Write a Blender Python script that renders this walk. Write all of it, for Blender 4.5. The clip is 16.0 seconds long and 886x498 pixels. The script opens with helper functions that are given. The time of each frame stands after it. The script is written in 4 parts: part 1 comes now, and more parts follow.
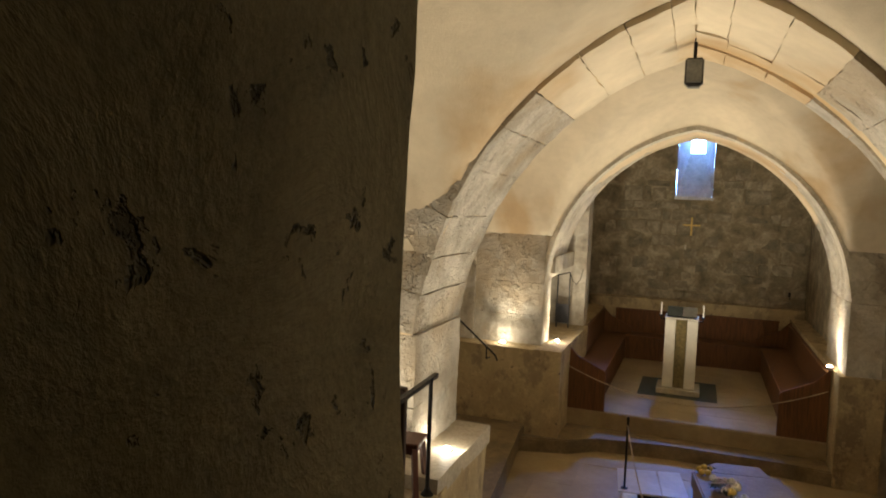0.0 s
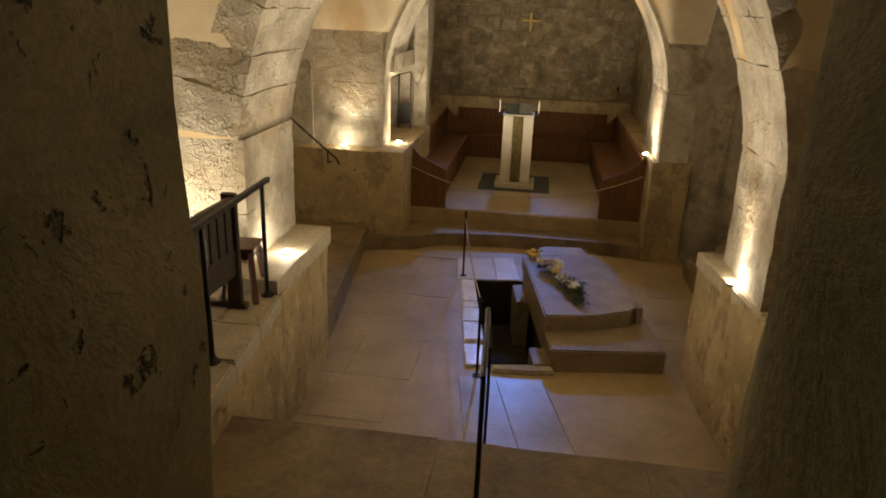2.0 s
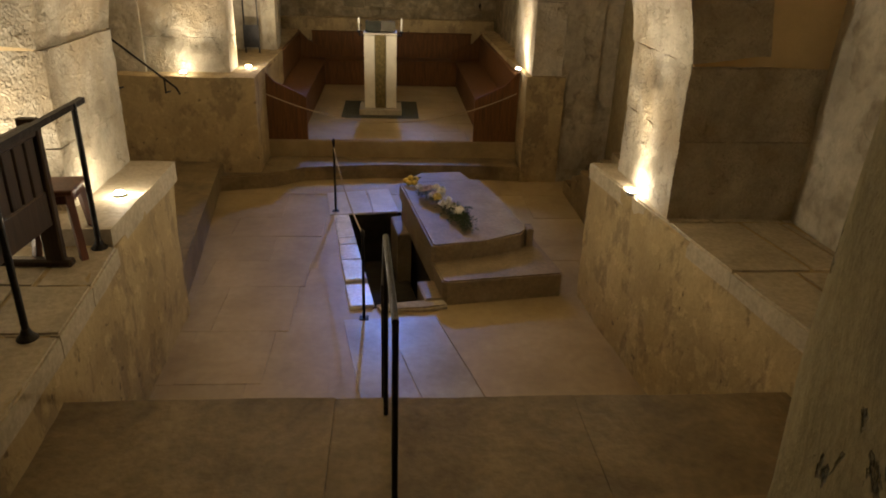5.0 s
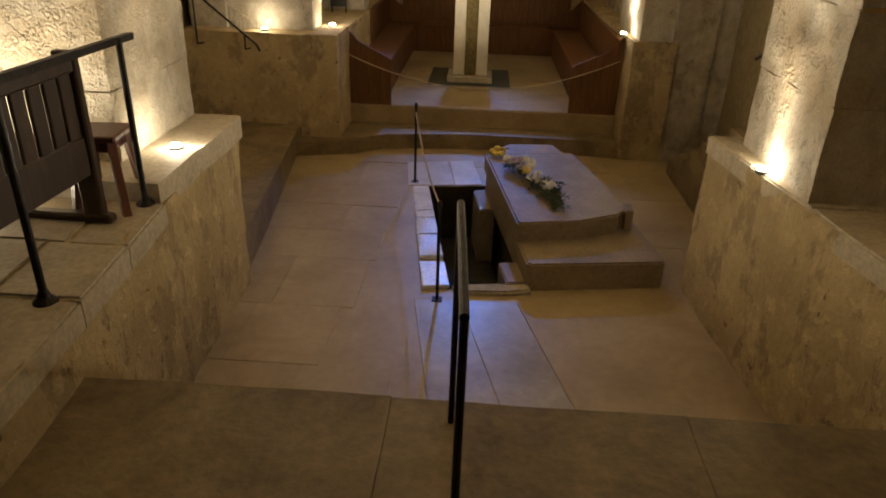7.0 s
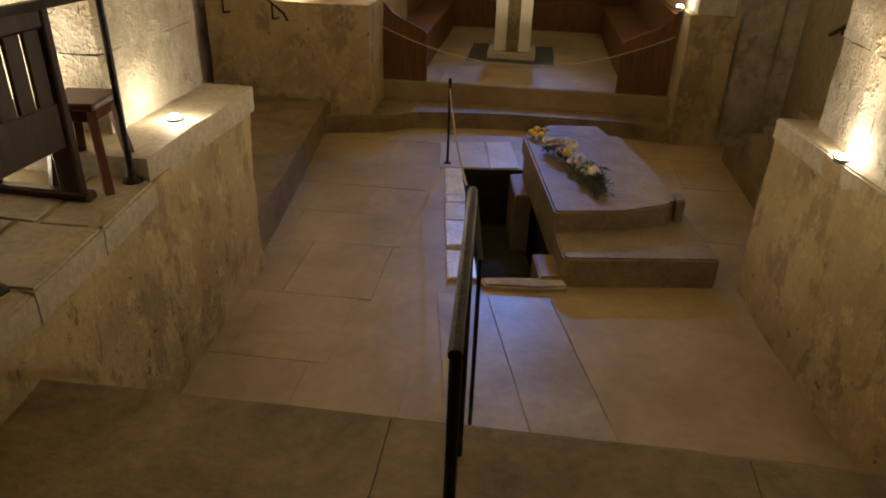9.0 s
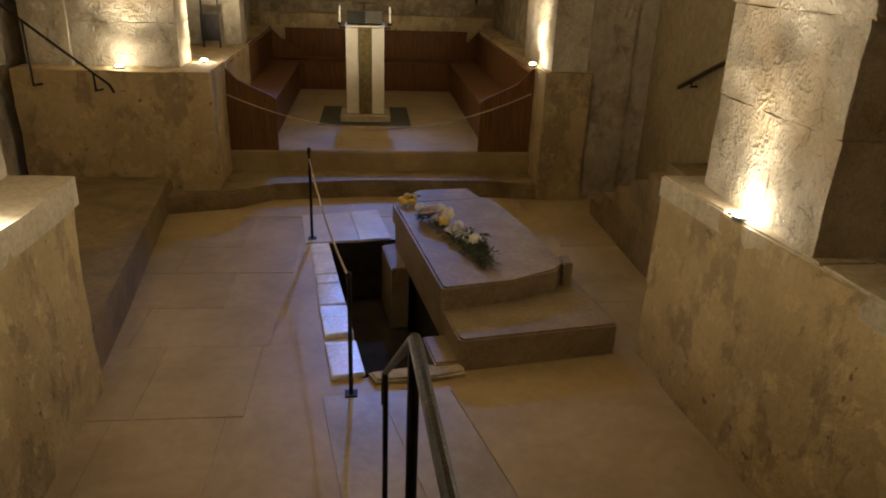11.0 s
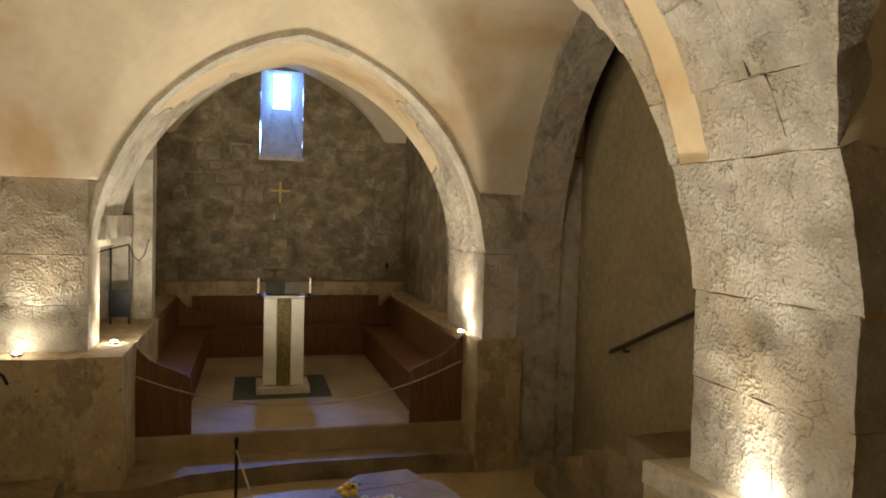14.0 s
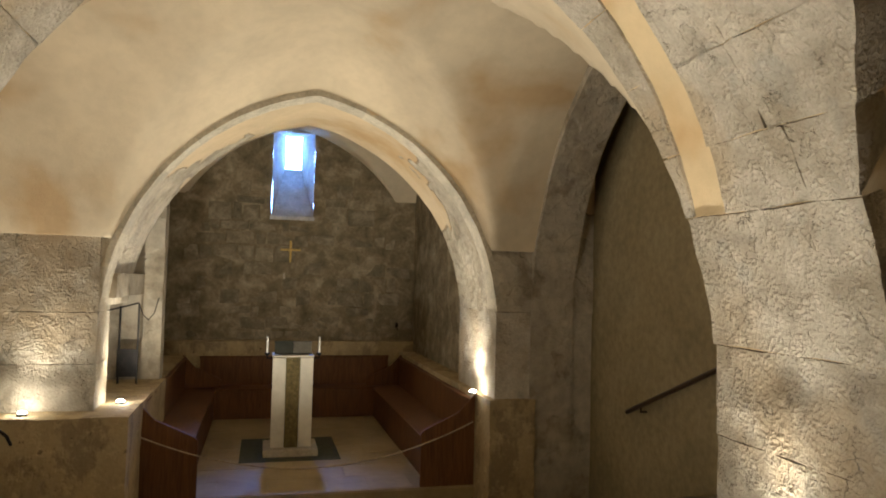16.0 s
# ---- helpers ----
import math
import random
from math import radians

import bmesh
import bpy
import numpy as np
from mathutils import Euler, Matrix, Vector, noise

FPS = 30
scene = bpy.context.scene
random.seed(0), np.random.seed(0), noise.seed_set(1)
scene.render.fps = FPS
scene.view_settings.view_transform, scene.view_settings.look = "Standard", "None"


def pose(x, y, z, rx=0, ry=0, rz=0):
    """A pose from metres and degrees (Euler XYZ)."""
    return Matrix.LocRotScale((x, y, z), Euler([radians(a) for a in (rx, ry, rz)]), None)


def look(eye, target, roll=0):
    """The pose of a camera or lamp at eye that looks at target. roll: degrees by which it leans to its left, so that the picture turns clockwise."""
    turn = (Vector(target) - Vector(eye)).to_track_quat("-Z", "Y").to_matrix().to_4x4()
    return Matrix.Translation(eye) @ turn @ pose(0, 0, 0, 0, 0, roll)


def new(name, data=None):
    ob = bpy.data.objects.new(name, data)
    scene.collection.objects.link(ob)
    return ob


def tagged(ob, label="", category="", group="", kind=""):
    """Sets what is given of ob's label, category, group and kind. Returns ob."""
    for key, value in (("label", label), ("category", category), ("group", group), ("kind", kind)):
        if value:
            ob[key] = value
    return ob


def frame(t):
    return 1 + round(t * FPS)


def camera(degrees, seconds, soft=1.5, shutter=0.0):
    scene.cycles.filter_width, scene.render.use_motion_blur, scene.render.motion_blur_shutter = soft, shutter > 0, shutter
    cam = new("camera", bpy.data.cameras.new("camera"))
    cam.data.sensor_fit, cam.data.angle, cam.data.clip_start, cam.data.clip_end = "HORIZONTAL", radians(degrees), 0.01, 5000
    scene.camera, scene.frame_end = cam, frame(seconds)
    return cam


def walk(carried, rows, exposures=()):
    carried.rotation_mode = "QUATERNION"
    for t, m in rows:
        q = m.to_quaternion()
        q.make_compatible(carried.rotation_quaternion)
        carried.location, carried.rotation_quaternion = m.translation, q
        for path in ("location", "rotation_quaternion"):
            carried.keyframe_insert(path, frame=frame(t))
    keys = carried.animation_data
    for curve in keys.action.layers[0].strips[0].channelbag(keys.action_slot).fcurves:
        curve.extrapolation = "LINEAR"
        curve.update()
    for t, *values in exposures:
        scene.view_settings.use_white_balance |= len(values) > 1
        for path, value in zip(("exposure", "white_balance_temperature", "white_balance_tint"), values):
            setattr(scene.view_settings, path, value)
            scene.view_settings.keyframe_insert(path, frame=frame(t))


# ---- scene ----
cam = camera(65.1, 16.0, soft=1.9)
PATH = [
    (0, (0.672, -8.696, 3.48), (-0.015, -6.822, 3.341), 2.2),
    (0.5, (0.698, -8.688, 3.448), (0.169, -6.779, 3.174), 1.9),
    (1, (0.758, -8.707, 3.422), (0.305, -6.812, 2.971), 1.8),
    (1.5, (0.801, -8.672, 3.409), (0.445, -6.792, 2.826), 2.0),
    (2, (0.822, -8.622, 3.425), (0.582, -6.751, 2.76), 2.1),
    (2.5, (0.759, -8.545, 3.39), (0.626, -6.683, 2.674), 2.0),
    (3, (0.682, -8.475, 3.359), (0.688, -6.621, 2.608), 2.1),
    (3.5, (0.675, -8.407, 3.302), (0.769, -6.571, 2.515), 2.0),
    (5.8, (0.65, -7.749, 2.951), (0.805, -5.934, 2.125), 2.0),
    (6, (0.7, -7.708, 2.925), (0.804, -5.893, 2.091), 1.9),
    (6.5, (0.701, -7.558, 2.84), (0.69, -5.752, 1.982), 1.8),
    (7, (0.684, -7.376, 2.768), (0.601, -5.579, 1.893), 2.0),
    (7.5, (0.733, -7.217, 2.655), (0.586, -5.436, 1.756), 1.9),
    (8, (0.762, -7.11, 2.642), (0.555, -5.349, 1.717), 2.0),
    (10.3, (0.701, -6.537, 2.531), (0.611, -4.757, 1.624), 1.7),
    (10.5, (0.678, -6.472, 2.549), (0.691, -4.671, 1.68), 2.0),
    (11, (0.551, -6.323, 2.547), (0.761, -4.489, 1.776), 2.2),
    (11.5, (0.413, -6.134, 2.554), (0.733, -4.285, 1.859), 2.0),
    (12, (0.328, -5.972, 2.555), (0.721, -4.123, 1.901), 2.0),
    (12.5, (0.274, -5.91, 2.601), (0.712, -4.051, 2.006), 2.0),
    (13, (0.215, -5.885, 2.665), (0.686, -4.002, 2.183), 1.9),
    (13.5, (0.161, -5.882, 2.724), (0.666, -3.968, 2.439), 1.6),
    (14, (0.118, -5.899, 2.745), (0.643, -3.971, 2.661), 1.5),
    (14.5, (0.074, -5.912, 2.722), (0.594, -3.981, 2.751), 1.5),
    (15, (0.087, -5.92, 2.701), (0.581, -3.983, 2.763), 1.4),
    (15.5, (0.094, -5.888, 2.712), (0.586, -3.951, 2.781), 1.4),
    (16, (0.093, -5.848, 2.703), (0.592, -3.913, 2.795), 1.4),
]
walk(cam, [(t, look(eye, target, roll)) for t, eye, target, roll in PATH], [(0, 1.36, 5850, 10), (2.5, 1.4, 6550, 10), (12.5, 1.4, 6400, 10), (14, 1.33, 5800, 10), (16, 1.24, 5620, 10)])
# ---------------------------------------------------------------- light
world = bpy.data.worlds.new("world")
scene.world = world
world.use_nodes = True
wn, wl = world.node_tree.nodes, world.node_tree.links
sky = wn.new("ShaderNodeTexSky")
sky.sky_type, sky.sun_disc = "NISHITA", False
sky.sun_elevation, sky.sun_rotation = radians(30), radians(200)
wl.new(sky.outputs[0], wn["Background"].inputs[0])
wn["Background"].inputs[1].default_value = 0.12


def lamp(name, kind, energy, colour, m, **more):
    data = bpy.data.lights.new(name, kind)
    data.energy, data.color = energy, colour
    for key, value in more.items():
        if key == "size":
            data.shadow_soft_size = value
        elif key == "spot":
            data.spot_size, data.spot_blend = radians(value), 1.0
        elif key == "area":
            data.shape, data.size, data.size_y = "RECTANGLE", value[0], value[1]
    ob = new(name, data)
    ob.matrix_world = m
    return ob


WARM = (1.0, 0.84, 0.60)
SPOTS = [
    # lamp set in the ledge, point it is turned to, power
    ((2.518, -3.02, 1.340), (-0.50, -2.60, 4.1), 135),
    ((-1.222, -3.25, 1.378), (1.60, -2.65, 4.1), 122),
    ((-1.93, 1.08, 1.442), (-1.40, -0.80, 4.1), 84),
    ((-1.22, 1.60, 1.442), (0.25, 3.0, 4.0), 108),
    ((2.415, 1.66, 1.472), (0.90, 3.0, 4.0), 108),
    ((-1.98, -4.02, 1.262), (-1.80, -3.62, 3.3), 62),
]
for eye, aim, power in SPOTS:
    lamp("uplight_beam", "SPOT", power, WARM, look((eye[0], eye[1], eye[2] + 0.03), aim), size=0.035, spot=140)
    lamp("uplight_glow", "POINT", power * 0.018, WARM, pose(eye[0], eye[1], eye[2] + 0.045), size=0.02)
# the sky's light through the small east window
lamp("window_daylight", "SPOT", 310, (0.11, 0.29, 1.0), look((0.57, 7.24, 5.02), (0.48, -0.5, 0.0)), size=0.14, spot=34)

# ---------------------------------------------------------------- materials


def material(name, rough=0.8, metal=0.0):
    mat = bpy.data.materials.new(name)
    mat.use_nodes = True
    nt = mat.node_tree
    b = nt.nodes["Principled BSDF"]
    b.inputs["Roughness"].default_value = rough
    b.inputs["Metallic"].default_value = metal
    return mat, nt, b


def noise_node(nt, scale, detail=6, rough=0.6, distort=0.0):
    n = nt.nodes.new("ShaderNodeTexNoise")
    n.inputs["Scale"].default_value, n.inputs["Detail"].default_value = scale, detail
    n.inputs["Roughness"].default_value, n.inputs["Distortion"].default_value = rough, distort
    geo = nt.nodes.new("ShaderNodeNewGeometry")
    nt.links.new(geo.outputs["Position"], n.inputs["Vector"])
    return n


def ramp(nt, src, stops):
    r = nt.nodes.new("ShaderNodeValToRGB")
    el = r.color_ramp.elements
    while len(el) < len(stops):
        el.new(0.5)
    for e, (p, c) in zip(el, stops):
        e.position, e.color = p, (*c, 1) if len(c) == 3 else c
    nt.links.new(src, r.inputs[0])
    return r


def mix(nt, fac, a, b, mode="MIX"):
    m = nt.nodes.new("ShaderNodeMix")
    m.data_type, m.blend_type = "RGBA", mode
    for sock, v in ((0, fac), (6, a), (7, b)):
        if isinstance(v, (int, float)):
            m.inputs[sock].default_value = v
        elif isinstance(v, tuple):
            m.inputs[sock].default_value = (*v, 1)
        else:
            nt.links.new(v, m.inputs[sock])
    return m.outputs[2]


def maths(nt, op, a, b=0.0, clamp=False):
    m = nt.nodes.new("ShaderNodeMath")
    m.operation, m.use_clamp = op, clamp
    for i, v in enumerate((a, b)):
        if isinstance(v, (int, float)):
            m.inputs[i].default_value = v
        else:
            nt.links.new(v, m.inputs[i])
    return m.outputs[0]


def bump(nt, b, layers, dist=0.02):
    """layers: (height socket, strength)."""
    prev = None
    for h, s in layers:
        n = nt.nodes.new("ShaderNodeBump")
        n.inputs["Strength"].default_value, n.inputs["Distance"].default_value = s, dist
        nt.links.new(h, n.inputs["Height"])
        if prev:
            nt.links.new(prev, n.inputs["Normal"])
        prev = n.outputs[0]
    nt.links.new(prev, b.inputs["Normal"])


def grainy(name, dark, mid, light, scale=3.0, rough=0.85, fine=40, strength=0.5, pieces=0.0, metal=0.0, dist=0.02, specks=0.8):
    """Colour in two scales of noise with a relief; pieces: spread of value from piece to piece."""
    mat, nt, b = material(name, rough, metal)
    big, small = noise_node(nt, scale, 8, 0.62, 0.4), noise_node(nt, fine, 4, 0.6)
    col = ramp(nt, big.outputs[0], [(0.30, dark), (0.5, mid), (0.70, light)]).outputs[0]
    speck = ramp(nt, small.outputs[0], [(0.3, (0.72, 0.72, 0.72)), (0.65, (1.08, 1.08, 1.08))]).outputs[0]
    col = mix(nt, specks, col, speck, "MULTIPLY")
    if pieces:
        oi = nt.nodes.new("ShaderNodeObjectInfo")
        v = maths(nt, "ADD", maths(nt, "MULTIPLY", oi.outputs["Random"], 2 * pieces), 1 - pieces)
        col = mix(nt, 1.0, col, v, "MULTIPLY")
    nt.links.new(col, b.inputs["Base Color"])
    bump(nt, b, [(big.outputs[0], strength), (small.outputs[0], strength * 0.6)], dist)
    return mat


def wall_material(name, line, plaster=(0.60, 0.45, 0.25), line_noise=0.55):
    """Rough ashlar with lime plaster left above an irregular line."""
    mat, nt, b = material(name, 0.9)
    geo = nt.nodes.new("ShaderNodeNewGeometry")
    sep = nt.nodes.new("ShaderNodeSeparateXYZ")
    nt.links.new(geo.outputs["Position"], sep.inputs[0])
    edge = noise_node(nt, 1.0, 4, 0.5, 0.15)
    h = maths(nt, "ADD", sep.outputs["Z"], maths(nt, "MULTIPLY", maths(nt, "SUBTRACT", edge.outputs[0], 0.5), line_noise * 4))
    mask = maths(nt, "MULTIPLY", maths(nt, "SUBTRACT", h, line), 25.0, True)
    big, mid, pits = noise_node(nt, 1.5, 6, 0.58, 0.2), noise_node(nt, 8, 6, 0.62, 0.1), noise_node(nt, 55, 4, 0.65)
    vor = nt.nodes.new("ShaderNodeTexVoronoi")
    vor.inputs["Scale"].default_value = 11
    nt.links.new(geo.outputs["Position"], vor.inputs["Vector"])
    stone = ramp(nt, big.outputs[0], [(0.30, (0.22, 0.185, 0.13)), (0.45, (0.40, 0.35, 0.265)), (0.57, (0.50, 0.45, 0.35)), (0.70, (0.62, 0.57, 0.46))]).outputs[0]
    stone = mix(nt, 0.6, stone, ramp(nt, mid.outputs[0], [(0.3, (0.42, 0.40, 0.37)), (0.6, (1.1, 1.08, 1.03))]).outputs[0], "MULTIPLY")
    crack = nt.nodes.new("ShaderNodeTexVoronoi")
    crack.feature = "DISTANCE_TO_EDGE"
    crack.inputs["Scale"].default_value = 1.5
    warp = nt.nodes.new("ShaderNodeVectorMath")
    warp.operation = "ADD"
    nt.links.new(geo.outputs["Position"], warp.inputs[0])
    nt.links.new(noise_node(nt, 1.8, 3, 0.5).outputs["Color"], warp.inputs[1])
    nt.links.new(warp.outputs[0], crack.inputs["Vector"])
    gate = ramp(nt, noise_node(nt, 1.3, 2).outputs[0], [(0.55, (0, 0, 0)), (0.60, (1, 1, 1))]).outputs[0]
    line_ = maths(nt, "MULTIPLY", maths(nt, "SUBTRACT", 1.0, maths(nt, "MULTIPLY", crack.outputs["Distance"], 90.0, True), True), gate)
    stone = mix(nt, maths(nt, "MULTIPLY", line_, 0.5), stone, (0.10, 0.085, 0.06))
    flake = ramp(nt, noise_node(nt, 2.4, 4, 0.5, 0.1).outputs[0], [(0.46, (0, 0, 0)), (0.50, (1, 1, 1))]).outputs[0]
    stone = mix(nt, maths(nt, "MULTIPLY", flake, 0.28), stone, (0.60, 0.55, 0.45))
    p2 = tuple(min(1, c * 1.16) for c in plaster)
    p0 = (plaster[0] * 0.82, plaster[1] * 0.70, plaster[2] * 0.55)
    plas = ramp(nt, noise_node(nt, 0.75, 4, 0.5, 0.3).outputs[0], [(0.36, p0), (0.47, plaster), (0.62, p2)]).outputs[0]
    plas = mix(nt, 0.25, plas, ramp(nt, mid.outputs[0], [(0.3, (0.7, 0.68, 0.62)), (0.6, (1.05, 1.04, 1.02))]).outputs[0], "MULTIPLY")
    nt.links.new(mix(nt, mask, stone, plas), b.inputs["Base Color"])
    inv = maths(nt, "SUBTRACT", 1.0, mask)
    rocky = maths(nt, "MULTIPLY", maths(nt, "ADD", mid.outputs[0], maths(nt, "MULTIPLY", vor.outputs["Distance"], 0.35)), maths(nt, "ADD", maths(nt, "MULTIPLY", inv, 0.85), 0.15))
    bump(nt, b, [(maths(nt, "MULTIPLY", maths(nt, "SUBTRACT", flake, maths(nt, "MULTIPLY", line_, 1.5)), inv), 0.4), (rocky, 0.85), (maths(nt, "MULTIPLY", pits.outputs[0], maths(nt, "ADD", maths(nt, "MULTIPLY", inv, 0.8), 0.2)), 0.45), (mask, 0.06)], 0.03)
    return mat


def ashlar(name, dark, mid, light):
    """Pale hewn limestone: pecked tool marks, flaked hollows, fine cracks and grey stains."""
    mat, nt, b = material(name, 0.9)
    geo = nt.nodes.new("ShaderNodeNewGeometry")
    big, blotch, grit = noise_node(nt, 1.9, 6, 0.6, 0.3), noise_node(nt, 7, 6, 0.65, 0.2), noise_node(nt, 60, 3, 0.6)
    peck = nt.nodes.new("ShaderNodeTexVoronoi")
    peck.inputs["Scale"].default_value = 42
    warp = nt.nodes.new("ShaderNodeVectorMath")
    warp.operation = "MULTIPLY_ADD"
    warp.inputs[1].default_value = (0.05, 0.05, 0.05)
    nt.links.new(noise_node(nt, 14, 3, 0.5).outputs["Color"], warp.inputs[0])
    nt.links.new(geo.outputs["Position"], warp.inputs[2])
    nt.links.new(warp.outputs[0], peck.inputs["Vector"])
    flake = noise_node(nt, 5.0, 6, 0.58, 0.5)
    hollow = ramp(nt, flake.outputs[0], [(0.615, (0, 0, 0)), (0.63, (1, 1, 1))]).outputs[0]
    crack = nt.nodes.new("ShaderNodeTexVoronoi")
    crack.feature = "DISTANCE_TO_EDGE"
    crack.inputs["Scale"].default_value = 1.7
    bend = nt.nodes.new("ShaderNodeVectorMath")
    bend.operation = "MULTIPLY_ADD"
    bend.inputs[1].default_value = (0.5, 0.5, 0.5)
    nt.links.new(noise_node(nt, 3.5, 5, 0.6).outputs["Color"], bend.inputs[0])
    nt.links.new(geo.outputs["Position"], bend.inputs[2])
    nt.links.new(bend.outputs[0], crack.inputs["Vector"])
    gate = ramp(nt, noise_node(nt, 1.6, 2).outputs[0], [(0.57, (0, 0, 0)), (0.63, (1, 1, 1))]).outputs[0]
    slit = maths(nt, "MULTIPLY", maths(nt, "SUBTRACT", 1.0, maths(nt, "MULTIPLY", crack.outputs["Distance"], 110.0, True), True), gate)
    col = ramp(nt, big.outputs[0], [(0.32, dark), (0.5, mid), (0.66, light)]).outputs[0]
    col = mix(nt, 0.55, col, ramp(nt, blotch.outputs[0], [(0.32, (0.62, 0.60, 0.56)), (0.6, (1.08, 1.07, 1.04))]).outputs[0], "MULTIPLY")
    stain = ramp(nt, noise_node(nt, 3.1, 3, 0.5).outputs[0], [(0.60, (0, 0, 0)), (0.68, (1, 1, 1))]).outputs[0]
    col = mix(nt, maths(nt, "MULTIPLY", stain, 0.35), col, (0.30, 0.30, 0.27))
    tan = ramp(nt, noise_node(nt, 1.25, 4, 0.55).outputs[0], [(0.50, (0, 0, 0)), (0.62, (1, 1, 1))]).outputs[0]
    col = mix(nt, maths(nt, "MULTIPLY", tan, 0.5), col, (0.40, 0.30, 0.17))
    col = mix(nt, maths(nt, "MULTIPLY", hollow, 0.35), col, dark)
    col = mix(nt, maths(nt, "MULTIPLY", slit, 0.6), col, (0.09, 0.075, 0.055))
    col = mix(nt, 0.5, col, ramp(nt, grit.outputs[0], [(0.3, (0.74, 0.73, 0.71)), (0.62, (1.08, 1.08, 1.07))]).outputs[0], "MULTIPLY")
    nt.links.new(col, b.inputs["Base Color"])
    deep = maths(nt, "ADD", hollow, slit)
    rough_ = maths(nt, "MULTIPLY", peck.outputs["Distance"], ramp(nt, blotch.outputs[0], [(0.46, (0.08, 0.08, 0.08)), (0.60, (1, 1, 1))]).outputs[0])
    bump(nt, b, [(blotch.outputs[0], 0.55), (maths(nt, "MULTIPLY", deep, -1.0), 0.8), (rough_, 0.6), (grit.outputs[0], 0.55)], 0.022)
    return mat


def pitted(name, dark, mid, light):
    """Old coarse plaster with stains, and chipped pits coloured darker for the shade in them."""
    mat, nt, b = material(name, 0.93)
    big, fine, chips = noise_node(nt, 1.7, 8, 0.65, 0.5), noise_node(nt, 42, 5, 0.7), noise_node(nt, 6.5, 5, 0.6, 0.4)
    hole = ramp(nt, chips.outputs[0], [(0.63, (0, 0, 0)), (0.67, (1, 1, 1))]).outputs[0]
    col = ramp(nt, big.outputs[0], [(0.30, dark), (0.5, mid), (0.70, light)]).outputs[0]
    col = mix(nt, 0.7, col, ramp(nt, fine.outputs[0], [(0.3, (0.65, 0.65, 0.65)), (0.65, (1.1, 1.1, 1.1))]).outputs[0], "MULTIPLY")
    # shade inside the pits, painted as a darker tone
    col = mix(nt, hole, col, tuple(c * 0.75 for c in dark))
    nt.links.new(col, b.inputs["Base Color"])
    bump(nt, b, [(big.outputs[0], 0.9), (maths(nt, "MULTIPLY", hole, -1.0), 1.0), (fine.outputs[0], 0.14)], 0.05)
    return mat


def flaky(name, skin, worn, under):
    """Old lime render, flaked off in patches down to a darker ground."""
    mat, nt, b = material(name, 0.9)
    geo = nt.nodes.new("ShaderNodeNewGeometry")
    stretch = nt.nodes.new("ShaderNodeVectorMath")
    stretch.operation = "MULTIPLY"
    stretch.inputs[1].default_value = (1.0, 1.0, 0.6)
    nt.links.new(geo.outputs["Position"], stretch.inputs[0])
    patch, big, fine = noise_node(nt, 4.0, 7, 0.62, 0.0), noise_node(nt, 1.1, 5, 0.55), noise_node(nt, 24, 5, 0.65)
    nt.links.new(stretch.outputs[0], patch.inputs["Vector"])
    off = ramp(nt, patch.outputs[0], [(0.42, (1, 1, 1)), (0.48, (0, 0, 0))]).outputs[0]
    col = ramp(nt, big.outputs[0], [(0.35, worn), (0.6, skin)]).outputs[0]
    col = mix(nt, maths(nt, "MULTIPLY", off, 0.5), col, under)
    lime = ramp(nt, noise_node(nt, 6.5, 6, 0.65).outputs[0], [(0.55, (0, 0, 0)), (0.62, (1, 1, 1))]).outputs[0]
    col = mix(nt, maths(nt, "MULTIPLY", lime, 0.45), col, tuple(min(1.0, c * 1.25) for c in skin))
    hole = ramp(nt, noise_node(nt, 11, 4, 0.55).outputs[0], [(0.30, (1, 1, 1)), (0.34, (0, 0, 0))]).outputs[0]
    col = mix(nt, maths(nt, "MULTIPLY", hole, 0.7), col, tuple(c * 0.6 for c in under))
    col = mix(nt, 0.5, col, ramp(nt, fine.outputs[0], [(0.3, (0.75, 0.74, 0.72)), (0.65, (1.08, 1.07, 1.06))]).outputs[0], "MULTIPLY")
    nt.links.new(col, b.inputs["Base Color"])
    bump(nt, b, [(maths(nt, "SUBTRACT", lime, maths(nt, "ADD", off, hole)), 0.35), (patch.outputs[0], 0.6), (fine.outputs[0], 0.35)], 0.03)
    return mat


M_WALL = wall_material("stone_and_plaster", 3.05, (0.56, 0.44, 0.26))
M_ARCH = wall_material("arch_plaster", 1.0, (0.61, 0.485, 0.29), 0.4)
M_AISLEARCH = wall_material("aisle_arch_stone", 99.0)
M_APSEARCH = wall_material("apse_arch_stone", 3.75, (0.58, 0.47, 0.30), 0.8)
M_VAULT = wall_material("vault_plaster", 2.35, (0.60, 0.512, 0.36), 0.35)
M_APSE = grainy("apse_stone", (0.14, 0.112, 0.064), (0.26, 0.21, 0.125), (0.47, 0.395, 0.265), 3.4, 0.9, 19, 0.9, dist=0.04)
M_STONE = ashlar("pier_stone", (0.34, 0.295, 0.22), (0.48, 0.435, 0.355), (0.60, 0.555, 0.465))
M_PASSAGE = pitted("passage_plaster", (0.19, 0.165, 0.09), (0.31, 0.27, 0.155), (0.40, 0.35, 0.21))
M_LEDGE = flaky("ledge_render", (0.50, 0.395, 0.215), (0.36, 0.275, 0.145), (0.19, 0.14, 0.085))
M_RUBBLE = grainy("rubble_stone", (0.155, 0.13, 0.082), (0.255, 0.214, 0.138), (0.42, 0.36, 0.25), 4.5, 0.92, 24, 0.8, 0.18)
